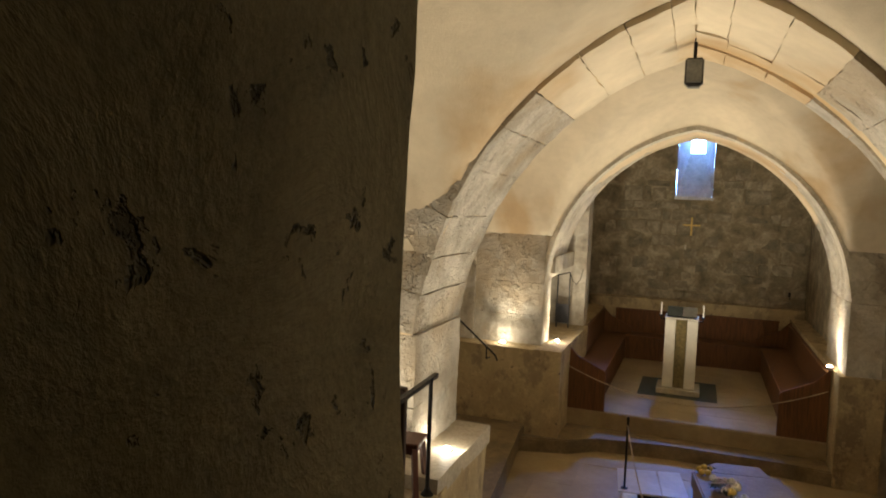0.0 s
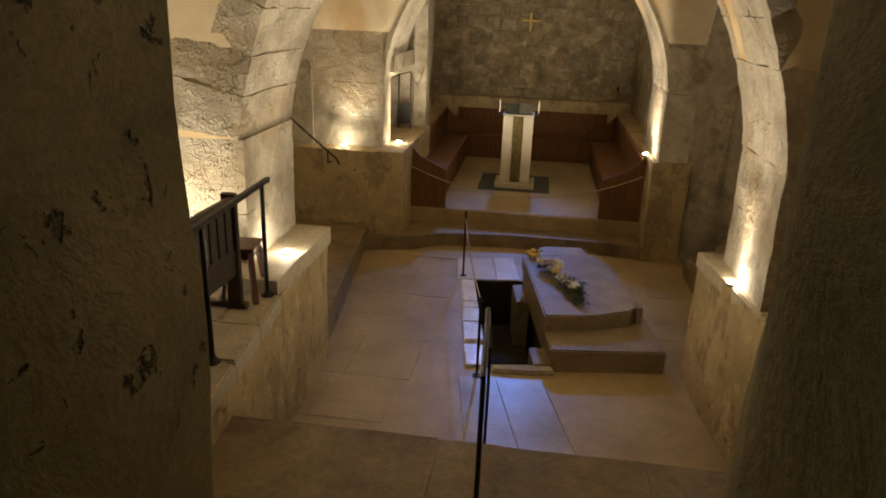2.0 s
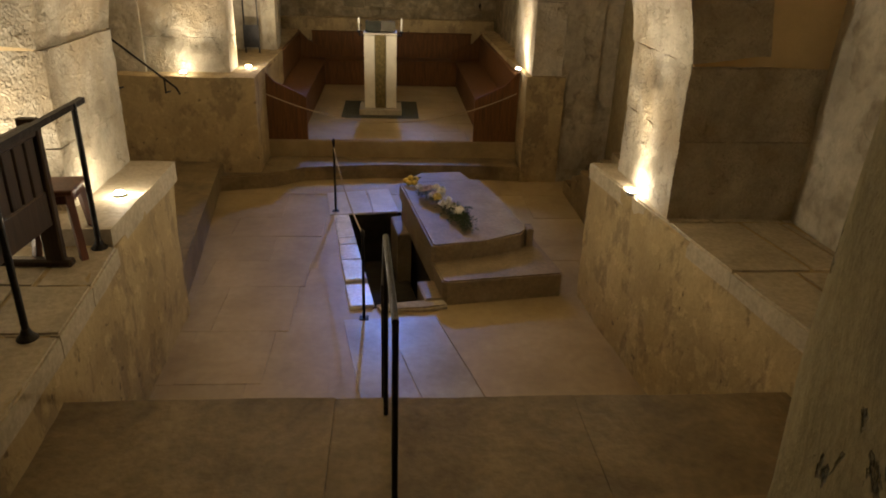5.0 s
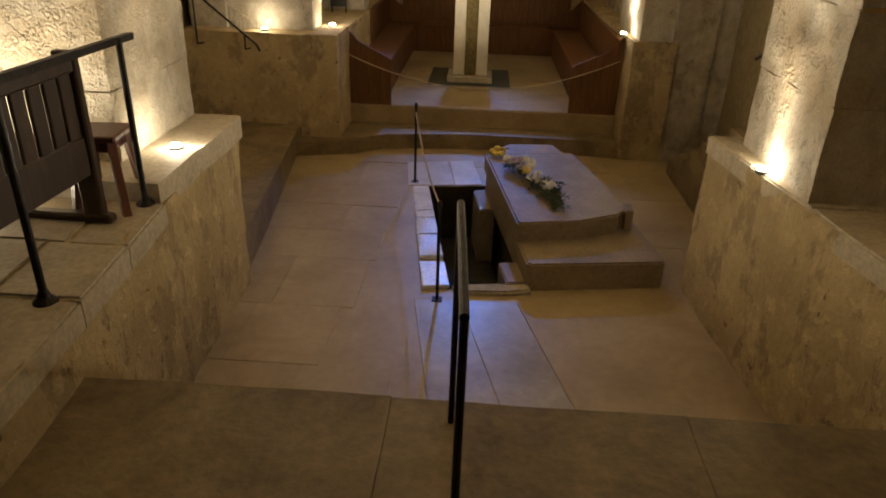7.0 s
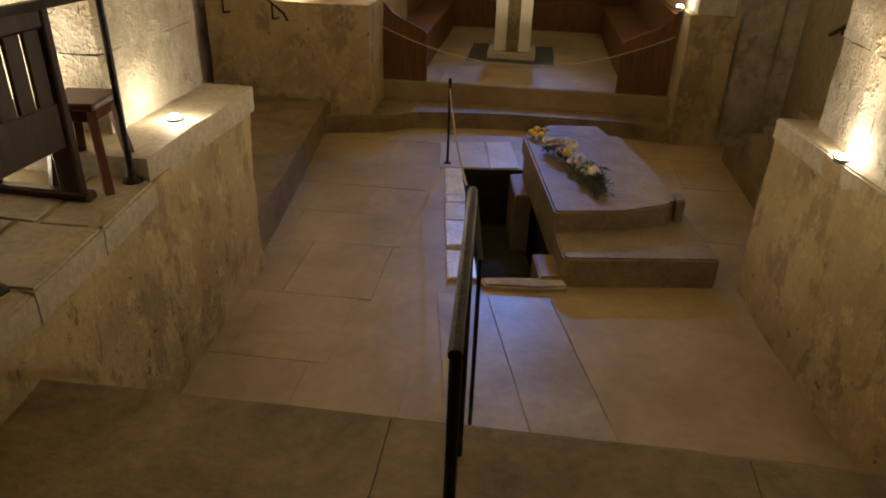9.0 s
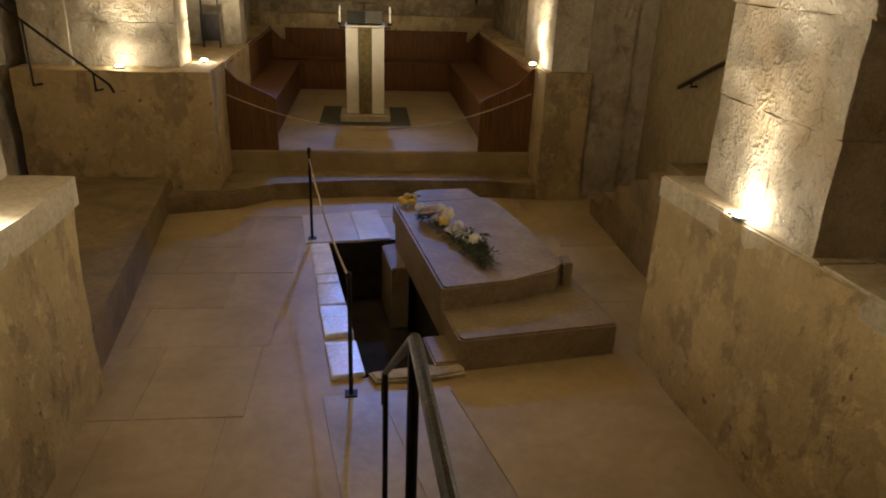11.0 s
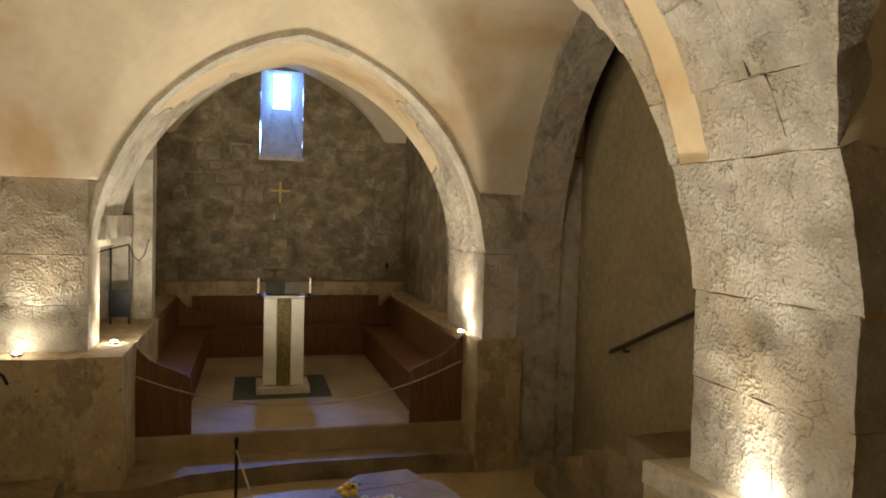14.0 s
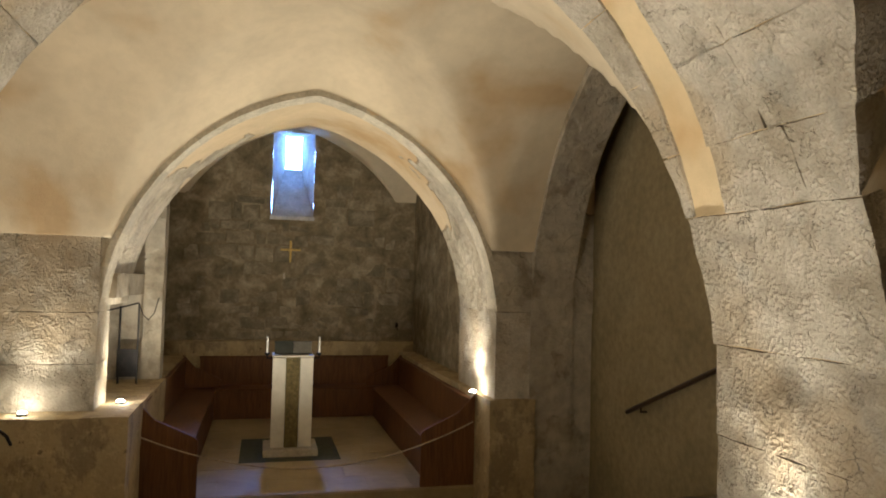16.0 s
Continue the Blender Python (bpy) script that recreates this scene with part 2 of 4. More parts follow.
M_RING = grainy("dressed_stone", (0.42, 0.38, 0.29), (0.56, 0.51, 0.40), (0.64, 0.59, 0.48), 5.0, 0.9, 28, 0.6, 0.12)
M_LEDGETOP = grainy("ledge_slab", (0.36, 0.31, 0.22), (0.48, 0.42, 0.31), (0.56, 0.50, 0.38), 3.0, 0.7, 30, 0.4, 0.08)
M_FLOOR = grainy("worn_flagstone", (0.28, 0.21, 0.105), (0.37, 0.285, 0.15), (0.44, 0.35, 0.205), 1.3, 0.40, 14, 0.16, 0.06, dist=0.01, specks=0.35)
M_GREYSLAB = grainy("grey_polished_slab", (0.25, 0.212, 0.155), (0.35, 0.305, 0.235), (0.43, 0.38, 0.30), 2.2, 0.33, 16, 0.3, 0.06, dist=0.012, specks=0.4)
M_PALESLAB = grainy("pale_polished_slab", (0.44, 0.40, 0.33), (0.56, 0.52, 0.45), (0.64, 0.60, 0.54), 3.0, 0.30, 18, 0.25, 0.08, dist=0.01, specks=0.4)
M_STEP = grainy("step_stone", (0.12, 0.088, 0.042), (0.21, 0.157, 0.08), (0.29, 0.225, 0.125), 2.6, 0.55, 22, 0.5, 0.10)
M_TOMB = grainy("tomb_stone", (0.19, 0.145, 0.085), (0.27, 0.21, 0.13), (0.34, 0.275, 0.18), 2.4, 0.5, 26, 0.4)
M_MARBLE = grainy("white_marble", (0.55, 0.54, 0.52), (0.70, 0.69, 0.67), (0.80, 0.79, 0.77), 4.0, 0.2, 30, 0.3, 0.1)
# near-black lining: the shade deep in the grave is put into the colour
M_PITSHADE = grainy("shaded_pit_lining", (0.012, 0.010, 0.006), (0.024, 0.02, 0.012), (0.04, 0.033, 0.02), 4.0, 0.95, 22, 0.6)
M_IRON = grainy("black_iron", (0.012, 0.011, 0.011), (0.022, 0.02, 0.019), (0.04, 0.033, 0.028), 14.0, 0.45, 90, 0.25, metal=0.7)
M_ROPE = grainy("rope_fibre", (0.34, 0.27, 0.16), (0.45, 0.36, 0.22), (0.55, 0.45, 0.30), 40.0, 0.9, 160, 0.6)
M_GOLD = grainy("gilt_metal", (0.55, 0.36, 0.08), (0.72, 0.50, 0.14), (0.82, 0.60, 0.2), 12.0, 0.5, 60, 0.2, metal=0.15)
M_CLOTH = grainy("white_altar_stone", (0.60, 0.56, 0.46), (0.70, 0.66, 0.55), (0.77, 0.73, 0.62), 4.0, 0.7, 40, 0.1, specks=0.15)
M_BAND = grainy("brocade_band", (0.07, 0.055, 0.018), (0.16, 0.12, 0.035), (0.26, 0.20, 0.07), 26.0, 0.6, 70, 0.5)
M_BLACK = grainy("dark_slate", (0.015, 0.02, 0.018), (0.03, 0.038, 0.034), (0.05, 0.06, 0.055), 8.0, 0.35, 50, 0.2)
M_GREY = grainy("grey_metal", (0.12, 0.12, 0.11), (0.18, 0.18, 0.165), (0.24, 0.24, 0.22), 8.0, 0.4, 50, 0.2, metal=0.5)
M_RUG = grainy("grey_green_rug", (0.045, 0.05, 0.035), (0.07, 0.075, 0.052), (0.09, 0.095, 0.07), 20.0, 0.95, 120, 0.5)
M_CANDLE = grainy("candle_wax", (0.72, 0.68, 0.58), (0.8, 0.76, 0.66), (0.85, 0.82, 0.74), 10.0, 0.45, 60, 0.1)
M_PETAL = grainy("cream_petal", (0.72, 0.69, 0.58), (0.83, 0.81, 0.73), (0.88, 0.87, 0.82), 12.0, 0.7, 80, 0.2, 0.1)
M_PINK = grainy("pink_petal", (0.58, 0.44, 0.46), (0.70, 0.57, 0.59), (0.78, 0.67, 0.68), 12.0, 0.7, 80, 0.2, 0.1)
M_YELLOW = grainy("yellow_petal", (0.60, 0.42, 0.05), (0.74, 0.56, 0.09), (0.82, 0.66, 0.16), 12.0, 0.6, 80, 0.2, 0.1)
M_LEAF = grainy("leaf_green", (0.02, 0.04, 0.012), (0.045, 0.075, 0.02), (0.08, 0.12, 0.04), 12.0, 0.55, 80, 0.2, 0.2)
M_PLASTIC = grainy("dark_housing", (0.02, 0.019, 0.018), (0.03, 0.028, 0.026), (0.045, 0.042, 0.038), 8.0, 0.5, 70, 0.2)


def wood_material(name, dark, light, rough=0.5):
    mat, nt, b = material(name, rough)
    tc = nt.nodes.new("ShaderNodeTexCoord")
    mp = nt.nodes.new("ShaderNodeMapping")
    mp.inputs["Scale"].default_value = (14, 14, 1.2)
    nt.links.new(tc.outputs["Object"], mp.inputs[0])
    n = nt.nodes.new("ShaderNodeTexNoise")
    n.inputs["Scale"].default_value, n.inputs["Detail"].default_value, n.inputs["Distortion"].default_value = 2.2, 8, 1.2
    nt.links.new(mp.outputs[0], n.inputs["Vector"])
    nt.links.new(ramp(nt, n.outputs[0], [(0.3, dark), (0.7, light)]).outputs[0], b.inputs["Base Color"])
    bump(nt, b, [(n.outputs[0], 0.25)], 0.005)
    return mat


M_REDWOOD = wood_material("red_brown_wood", (0.092, 0.036, 0.008), (0.185, 0.077, 0.019), 0.7)
M_DARKWOOD = wood_material("dark_wood", (0.02, 0.011, 0.006), (0.05, 0.028, 0.016), 0.4)
M_STOOLWOOD = wood_material("stool_wood", (0.07, 0.02, 0.01), (0.14, 0.05, 0.025), 0.45)
M_GLOW, nt, b = material("lamp_glass", 0.3)
b.inputs["Emission Color"].default_value, b.inputs["Emission Strength"].default_value = (1.0, 0.88, 0.62, 1), 40
M_DAY, nt, b = material("daylight_backdrop", 1.0)
b.inputs["Base Color"].default_value = (0, 0, 0, 1)
b.inputs["Emission Color"].default_value, b.inputs["Emission Strength"].default_value = (0.26, 0.49, 1.0, 1), 18.0
M_GLASS, nt, b = material("window_glass", 0.1)
b.inputs["Base Color"].default_value, b.inputs["Transmission Weight"].default_value = (0.85, 0.92, 1.0, 1), 1.0
M_REVEAL = grainy("window_plaster", (0.44, 0.44, 0.44), (0.58, 0.58, 0.58), (0.68, 0.68, 0.68), 5.0, 0.85, 30, 0.5)

# ---------------------------------------------------------------- mesh helpers


def finish(bm, name, mat, smooth=False):
    me = bpy.data.meshes.new(name)
    bmesh.ops.recalc_face_normals(bm, faces=bm.faces)
    bm.to_mesh(me)
    bm.free()
    me.materials.append(mat)
    if smooth:
        me.polygons.foreach_set("use_smooth", [True] * len(me.polygons))
        me.set_sharp_from_angle(angle=radians(42))
    return me


def part(name, bm, mat, parent=None, label="", smooth=False):
    ob = new(name, finish(bm, name, mat, smooth))
    if parent:
        ob.parent = parent
    if label:
        ob["label"] = label
    return ob


def thing(name, at, label, category, group="", rz=0):
    ob = new(name)
    ob.matrix_world = pose(*at, 0, 0, rz)
    ob.empty_display_size = 0.1
    return tagged(ob, label, category, group)


def setting(name, bm, mat, smooth=False, label=""):
    ob = new(name, finish(bm, name, mat, smooth))
    return tagged(ob, label, kind="structure")


def add(bm, other):
    """Join a second bmesh into bm."""
    me = bpy.data.meshes.new("tmp")
    other.to_mesh(me)
    other.free()
    bm.from_mesh(me)
    bpy.data.meshes.remove(me)
    return bm


def box(x0, x1, y0, y1, z0, z1, bevel=0.0, bm=None, seg=1):
    b2 = bmesh.new()
    bmesh.ops.create_cube(b2, size=1)
    bmesh.ops.transform(b2, matrix=Matrix.Translation(((x0 + x1) / 2, (y0 + y1) / 2, (z0 + z1) / 2)) @ Matrix.Diagonal((x1 - x0, y1 - y0, z1 - z0, 1)), verts=b2.verts)
    if bevel:
        bmesh.ops.bevel(b2, geom=b2.edges[:], offset=bevel, segments=seg, affect="EDGES")
    return add(bm, b2) if bm else b2


def prism(outline, z0, z1, bevel=0.0, bm=None):
    """A flat outline of (x, y) drawn up from z0 to z1."""
    b2 = bmesh.new()
    lo = [b2.verts.new((x, y, z0)) for x, y in outline]
    hi = [b2.verts.new((x, y, z1)) for x, y in outline]
    n = len(lo)
    b2.faces.new(lo[::-1])
    top = b2.faces.new(hi)
    for i in range(n):
        b2.faces.new((lo[i], lo[(i + 1) % n], hi[(i + 1) % n], hi[i]))
    if bevel:
        bmesh.ops.bevel(b2, geom=list(top.edges), offset=bevel, segments=2, affect="EDGES")
    return add(bm, b2) if bm else b2


def cyl(p, q, r0, r1=None, n=12, bm=None):
    p, q = Vector(p), Vector(q)
    b2 = bmesh.new()
    d = q - p
    bmesh.ops.create_cone(b2, cap_ends=True, segments=n, radius1=r0, radius2=r0 if r1 is None else r1, depth=d.length)
    m = Matrix.Translation((p + q) / 2) @ d.to_track_quat("Z", "Y").to_matrix().to_4x4()
    bmesh.ops.transform(b2, matrix=m, verts=b2.verts)
    return add(bm, b2) if bm else b2


def tube(points, r, n=10, bm=None, square=False):
    """A bar swept along points, with mitred bends."""
    pts = [Vector(p) for p in points]
    b2 = bmesh.new()
    rings = []
    k = 4 if square else n
    up = Vector((0, 0, 1))
    for i, p in enumerate(pts):
        a = (pts[i] - pts[i - 1]).normalized() if i else (pts[1] - pts[0]).normalized()
        c = (pts[i + 1] - pts[i]).normalized() if i < len(pts) - 1 else a
        t = (a + c).normalized()
        u = t.cross(up)
        if u.length < 0.05:
            u = t.cross(Vector((0, 1, 0)))
        u.normalize()
        v = t.cross(u)
        w = 1 / max(0.5, t.dot(a))
        rings.append([b2.verts.new(p + (u * math.cos(s) + v * math.sin(s) * (w if abs(t.dot(a)) < 0.999 else 1)) * r) for s in [2 * math.pi * (j + (0.5 if square else 0)) / k for j in range(k)]])
    for a, c in zip(rings, rings[1:]):
        for j in range(k):
            b2.faces.new((a[j], a[(j + 1) % k], c[(j + 1) % k], c[j]))
    b2.faces.new(rings[0][::-1])
    b2.faces.new(rings[-1])
    return add(bm, b2) if bm else b2


def lathe(profile, n=16, at=(0, 0, 0), bm=None):
    b2 = bmesh.new()
    rings = [[b2.verts.new((at[0] + r * math.cos(2 * math.pi * j / n), at[1] + r * math.sin(2 * math.pi * j / n), at[2] + z)) for j in range(n)] for r, z in profile]
    for a, c in zip(rings, rings[1:]):
        for j in range(n):
            b2.faces.new((a[j], a[(j + 1) % n], c[(j + 1) % n], c[j]))
    b2.faces.new(rings[0][::-1])
    b2.faces.new(rings[-1])
    return add(bm, b2) if bm else b2


def roughen(bm, amp, scale, seed=0.0):
    """Push the vertices about by a noise that depends on their place."""
    for v in bm.verts:
        v.co += noise.noise_vector(v.co * scale + Vector((seed, seed * 1.7, seed * 0.3))) * amp
        v.co += noise.noise_vector(v.co * scale * 3.7 + Vector((seed, 0, 7))) * amp * 0.35
    return bm


def rough_box(x0, x1, y0, y1, z0, z1, step=0.12, amp=0.012, scale=3.0, seed=0.0):
    """A box cut into cells, uneven like hewn stone or old render."""
    b2 = bmesh.new()
    nx, ny, nz = (max(1, min(60, round(d / step))) for d in (x1 - x0, y1 - y0, z1 - z0))

    def face(n1, n2, fn):
        g = [[b2.verts.new(fn(i / n1, j / n2)) for j in range(n2 + 1)] for i in range(n1 + 1)]
        for i in range(n1):
            for j in range(n2):
                b2.faces.new((g[i][j], g[i + 1][j], g[i + 1][j + 1], g[i][j + 1]))

    lx, ly, lz = x1 - x0, y1 - y0, z1 - z0
    for z in (z0, z1):
        face(nx, ny, lambda a, c: (x0 + a * lx, y0 + c * ly, z))
    for y in (y0, y1):
        face(nx, nz, lambda a, c: (x0 + a * lx, y, z0 + c * lz))
    for x in (x0, x1):
        face(ny, nz, lambda a, c: (x, y0 + a * ly, z0 + c * lz))
    bmesh.ops.remove_doubles(b2, verts=b2.verts, dist=0.0005)
    return roughen(b2, amp, scale, seed)


def pointed(a, h, s):
    """Height over the springing of a pointed arch of half-width a and rise h, at s from its axis."""
    c = (h * h - a * a) / (2 * a)
    return math.sqrt(max(0.0, (a + c) ** 2 - (min(abs(s), a) + c) ** 2))


def arch_outline(cx, a, zs, h, zb, n=22):
    """Points (s, z) of a pointed opening from the foot of one jamb over the apex to the other."""
    out = []
    c = (h * h - a * a) / (2 * a)
    R, top = a + c, math.atan2(h, c)
    first = math.asin(max(0.0, (zb - zs) / R))
    if zb < zs:
        k = max(2, round((zs - zb) / 0.2))
        out += [(cx - a, zb + (zs - zb) * i / k) for i in range(k)]
    out += [(cx + c - R * math.cos(first + (top - first) * i / n), zs + R * math.sin(first + (top - first) * i / n)) for i in range(n + 1)]
    out += [(2 * cx - s, z) for s, z in out[:-1][::-1]]
    return out


def arch_wall(along, cx, a, zs, h, zb, lo, hi, top, d0, d1, amp=0.012, scale=2.2, rows=7, deep=7):
    """A wall from lo to hi with a pointed opening through it. along: "x" or "y", the way the wall runs; d0, d1: its two faces."""
    P = arch_outline(cx, a, zs, h, zb)
    Q = []
    zq = max(zs, zb)
    for s, z in P:
        if z <= zq + 1e-6:
            Q.append((lo if s < cx else hi, z))
            continue
        ds, dz = s - cx, z - zq
        f = []
        if abs(ds) > 1e-6:
            f.append(((hi if ds > 0 else lo) - cx) / ds)
        f.append((top - zq) / dz)
        k = min(f)
        Q.append((cx + ds * k, zq + dz * k))
    b2 = bmesh.new()
    to = (lambda s, d, z: (s, d, z)) if along == "x" else (lambda s, d, z: (d, s, z))

    def sheet(grid):
        g = [[b2.verts.new(p) for p in row] for row in grid]
        for r0, r1 in zip(g, g[1:]):
            for j in range(len(r0) - 1):
                b2.faces.new((r0[j], r0[j + 1], r1[j + 1], r1[j]))

    for d in (d0, d1):
        sheet([[to(p[0] + (q[0] - p[0]) * i / rows, d, p[1] + (q[1] - p[1]) * i / rows) for p, q in zip(P, Q)] for i in range(rows + 1)])
    sheet([[to(p[0], d0 + (d1 - d0) * i / deep, p[1]) for p in P] for i in range(deep + 1)])
    sheet([[to(q[0], d0 + (d1 - d0) * i / 2, q[1]) for q in Q] for i in range(3)])
    bmesh.ops.remove_doubles(b2, verts=b2.verts, dist=0.001)
    return roughen(b2, amp, scale)


def groin(x0, x1, y0, y1, cx, zc, ends, sides, n=72):
    """A domed groin vault: barrels that start on the arches at its ends and on its side walls and rise towards the crown.
    zc: level of the corners; ends: (springing, half-width, rise near, swell, and the first three at the far end)
    of the barrel along y; sides: (springing, half-width, rise, swell) of the one along x."""
    b2 = bmesh.new()
    cy = (y0 + y1) / 2
    g = []
    for i in range(n + 1):
        x = x0 + (x1 - x0) * (1 - math.cos(math.pi * i / n)) / 2
        g.append([])
        for j in range(n + 1):
            y = y0 + (y1 - y0) * (1 - math.cos(math.pi * j / n)) / 2
            k = math.sin(math.pi * j / n) ** 1.5 * ends[3]
            w = j / n
            zs, a, h = (p + (q - p) * w for p, q in zip(ends[:3], ends[4:]))
            z1 = zs + pointed(a + k, h + k * 1.1, x - cx)
            k = math.sin(math.pi * i / n) ** 1.5 * sides[3]
            z2 = sides[0] + pointed(sides[1], sides[2] + k, y - cy)
            g[-1].append(b2.verts.new((x, y, max(zc, z1, z2))))
    for i in range(n):
        for j in range(n):
            b2.faces.new((g[i][j], g[i + 1][j], g[i + 1][j + 1], g[i][j + 1]))
    return roughen(b2, 0.012, 1.3)


# ---------------------------------------------------------------- structure
AX = 0.57                                   # axis of the nave

# nave floor with the grave cut into it
FRAME_U, FRAME_V = Vector((0.988, 0.152)), Vector((-0.152, 0.988))


def tomb(u, v):
    p = Vector((1.05, -1.94)) + FRAME_U * u + FRAME_V * v
    return (p.x, p.y)


PIT = [tomb(-0.62, -0.40), tomb(0.14, -0.40), tomb(0.14, 1.95), tomb(-0.62, 1.95)]


def sheet_with_hole(outer, hole, z):
    b2 = bmesh.new()
    o = [b2.verts.new((x, y, z)) for x, y in outer]
    h = [b2.verts.new((x, y, z)) for x, y in hole]
    for i in range(4):
        b2.faces.new((o[i], o[(i + 1) % 4], h[(i + 1) % 4], h[i]))
    return b2


floor = setting("floor", sheet_with_hole([(-3.4, -5.2), (4.6, -5.2), (4.6, 7.0), (-3.4, 7.0)], PIT, -0.003), M_FLOOR)
# walls and bottom of the grave, their shade painted in as near black
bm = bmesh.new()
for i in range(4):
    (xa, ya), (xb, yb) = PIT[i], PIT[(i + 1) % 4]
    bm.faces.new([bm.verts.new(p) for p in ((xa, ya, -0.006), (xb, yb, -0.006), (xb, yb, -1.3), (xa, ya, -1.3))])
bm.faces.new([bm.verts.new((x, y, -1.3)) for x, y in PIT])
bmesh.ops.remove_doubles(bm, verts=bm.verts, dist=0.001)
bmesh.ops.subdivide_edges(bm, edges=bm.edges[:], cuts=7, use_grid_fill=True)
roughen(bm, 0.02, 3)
setting("grave_pit", bm, M_PITSHADE)

# transverse arch between the two bays, its piers and the apse arch
T0, T1, A0, A1 = -3.57, -2.42, 1.24, 2.70
setting("wall_transverse_arch", arch_wall("x", AX, 2.045, 2.06, 2.725, 2.38, -3.2, 4.3, 6.0, T0, T1), M_ARCH, True)
setting("wall_apse_arch", arch_wall("x", 0.58, 1.965, 2.22, 2.345, 2.38, -3.2, 4.3, 6.0, A0, A1), M_APSEARCH, True)
# side walls of the second bay, with their pointed wall arches
setting("wall_aisle_arch", arch_wall("y", -0.67, 1.90, 2.30, 2.60, 0.0, -2.64, 1.30, 6.0, 2.93, 3.42), M_AISLEARCH, True)
setting("wall_recess_arch", arch_wall("y", -0.60, 1.79, 2.68, 1.82, 0.0, T1, A0, 6.0, -2.42, -2.85), M_WALL, True)
setting("vault_second_bay", groin(-2.44, 2.95, T1 - 0.02, A0 + 0.02, 0.58, 3.04, (2.06, 2.06, 2.74, 0.35, 2.22, 1.975, 2.355), (2.32, 1.85, 2.66, 0.12)), M_VAULT, True)
setting("vault_first_bay", groin(-2.52, 3.52, -7.0, T0 + 0.02, AX, 3.04, (2.06, 2.045, 2.74, 0.05, 2.06, 2.035, 2.715), (2.75, 1.72, 1.75, 0.25)), M_VAULT, True)
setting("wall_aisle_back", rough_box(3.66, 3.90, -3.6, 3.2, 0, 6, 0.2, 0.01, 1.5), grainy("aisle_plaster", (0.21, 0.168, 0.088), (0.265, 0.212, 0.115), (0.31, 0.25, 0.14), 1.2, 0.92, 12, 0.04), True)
setting("wall_aisle_end", rough_box(3.40, 3.70, 1.26, 1.5, 0, 6, 0.2, 0.01, 1.5), M_WALL, True)
setting("wall_recess_back", rough_box(-3.30, -3.05, -3.6, 3.6, 0, 6, 0.2, 0.015, 1.5), M_WALL, True)
# apse: side walls, east wall with the window, pointed barrel
WX0, WX1, WZ0, WZ1 = 0.19, 0.90, 3.76, 5.22


def east_wall():
    b2 = bmesh.new()
    xs = [-2.2, -1.5, -0.9, -0.3, WX0, WX1, 1.5, 2.1, 2.75, 3.4]
    zs = [0, 0.6, 1.2, 1.8, 2.4, 3.0, 3.4, WZ0, 4.2, 4.7, WZ1, 5.6, 6.0]
    g = [[b2.verts.new((x, 6.40, z)) for z in zs] for x in xs]
    for i in range(len(xs) - 1):
        for j in range(len(zs) - 1):
            if not (xs[i] >= WX0 and xs[i + 1] <= WX1 and zs[j] >= WZ0 and zs[j + 1] <= WZ1):
                b2.faces.new((g[i][j], g[i + 1][j], g[i + 1][j + 1], g[i][j + 1]))
    return b2


EAST = setting("wall_east", east_wall(), M_APSE)
rnd = random.Random(31)
zc = 1.66
while zc < 4.7:
    hh = rnd.uniform(0.13, 0.30)
    half = 2.0 if zc < 2.9 else max(0.5, math.sqrt(max(0.0, 2.36 ** 2 - (zc + hh - 2.5) ** 2)) - 0.34)
    x = 0.6 - half + rnd.uniform(0, 0.2)
    while x < 0.6 + half - 0.2:
        w = rnd.uniform(0.14, 0.50)
        clear = x + w < WX0 - 0.04 or x > WX1 + 0.04 or zc + hh < WZ0 - 0.1
        if clear and rnd.random() < 0.5:
            part("stone", roughen(box(x + 0.012, x + w - 0.012, 6.396 - rnd.uniform(0, 0.010), 6.43, zc + 0.012 + rnd.uniform(-0.03, 0.03), zc + hh - 0.012 + rnd.uniform(-0.03, 0.03), 0.012), 0.034, 5, x), M_RUBBLE, EAST)
        x += w
    zc += hh
# splayed window recess with a steep sill, narrowing to the light
b2 = bmesh.new()
o = [(WX0, WZ0), (WX1, WZ0), (WX1, WZ1), (WX0, WZ1)]
i_ = [(0.42, 4.70), (0.72, 4.70), (0.72, 5.32), (0.42, 5.32)]
vo = [b2.verts.new((x, 6.40, z)) for x, z in o]
vi = [b2.verts.new((x, 7.30, z)) for x, z in i_]
for k in range(4):
    b2.faces.new((vo[k], vo[(k + 1) % 4], vi[(k + 1) % 4], vi[k]))
bmesh.ops.subdivide_edges(b2, edges=b2.edges[:], cuts=6, use_grid_fill=True)
roughen(b2, 0.012, 5)
setting("window_reveal", b2, M_REVEAL)
bm = prism([(-2.5, 3.28), (-1.09, 3.28), (-1.10, 3.6), (-1.46, 6.42), (-2.5, 6.42)], 0, 6)
bmesh.ops.subdivide_edges(bm, edges=bm.edges[:], cuts=16, use_grid_fill=True)
setting("wall_apse_left", roughen(bm, 0.016, 3), M_APSEARCH, True)
setting("wall_niche_left", rough_box(-2.7, -2.44, 1.3, 3.4, 1.38, 3.2, 0.15, 0.012, 3), M_REVEAL, True)
setting("wall_recess_end", rough_box(-3.30, -2.40, 1.62, 1.86, 1.38, 2.60, 0.15, 0.012, 2), M_WALL, True)
setting("niche_soffit", rough_box(-2.6, -1.30, 1.6, 3.4, 2.46, 2.7, 0.15, 0.012, 3), M_WALL, True)
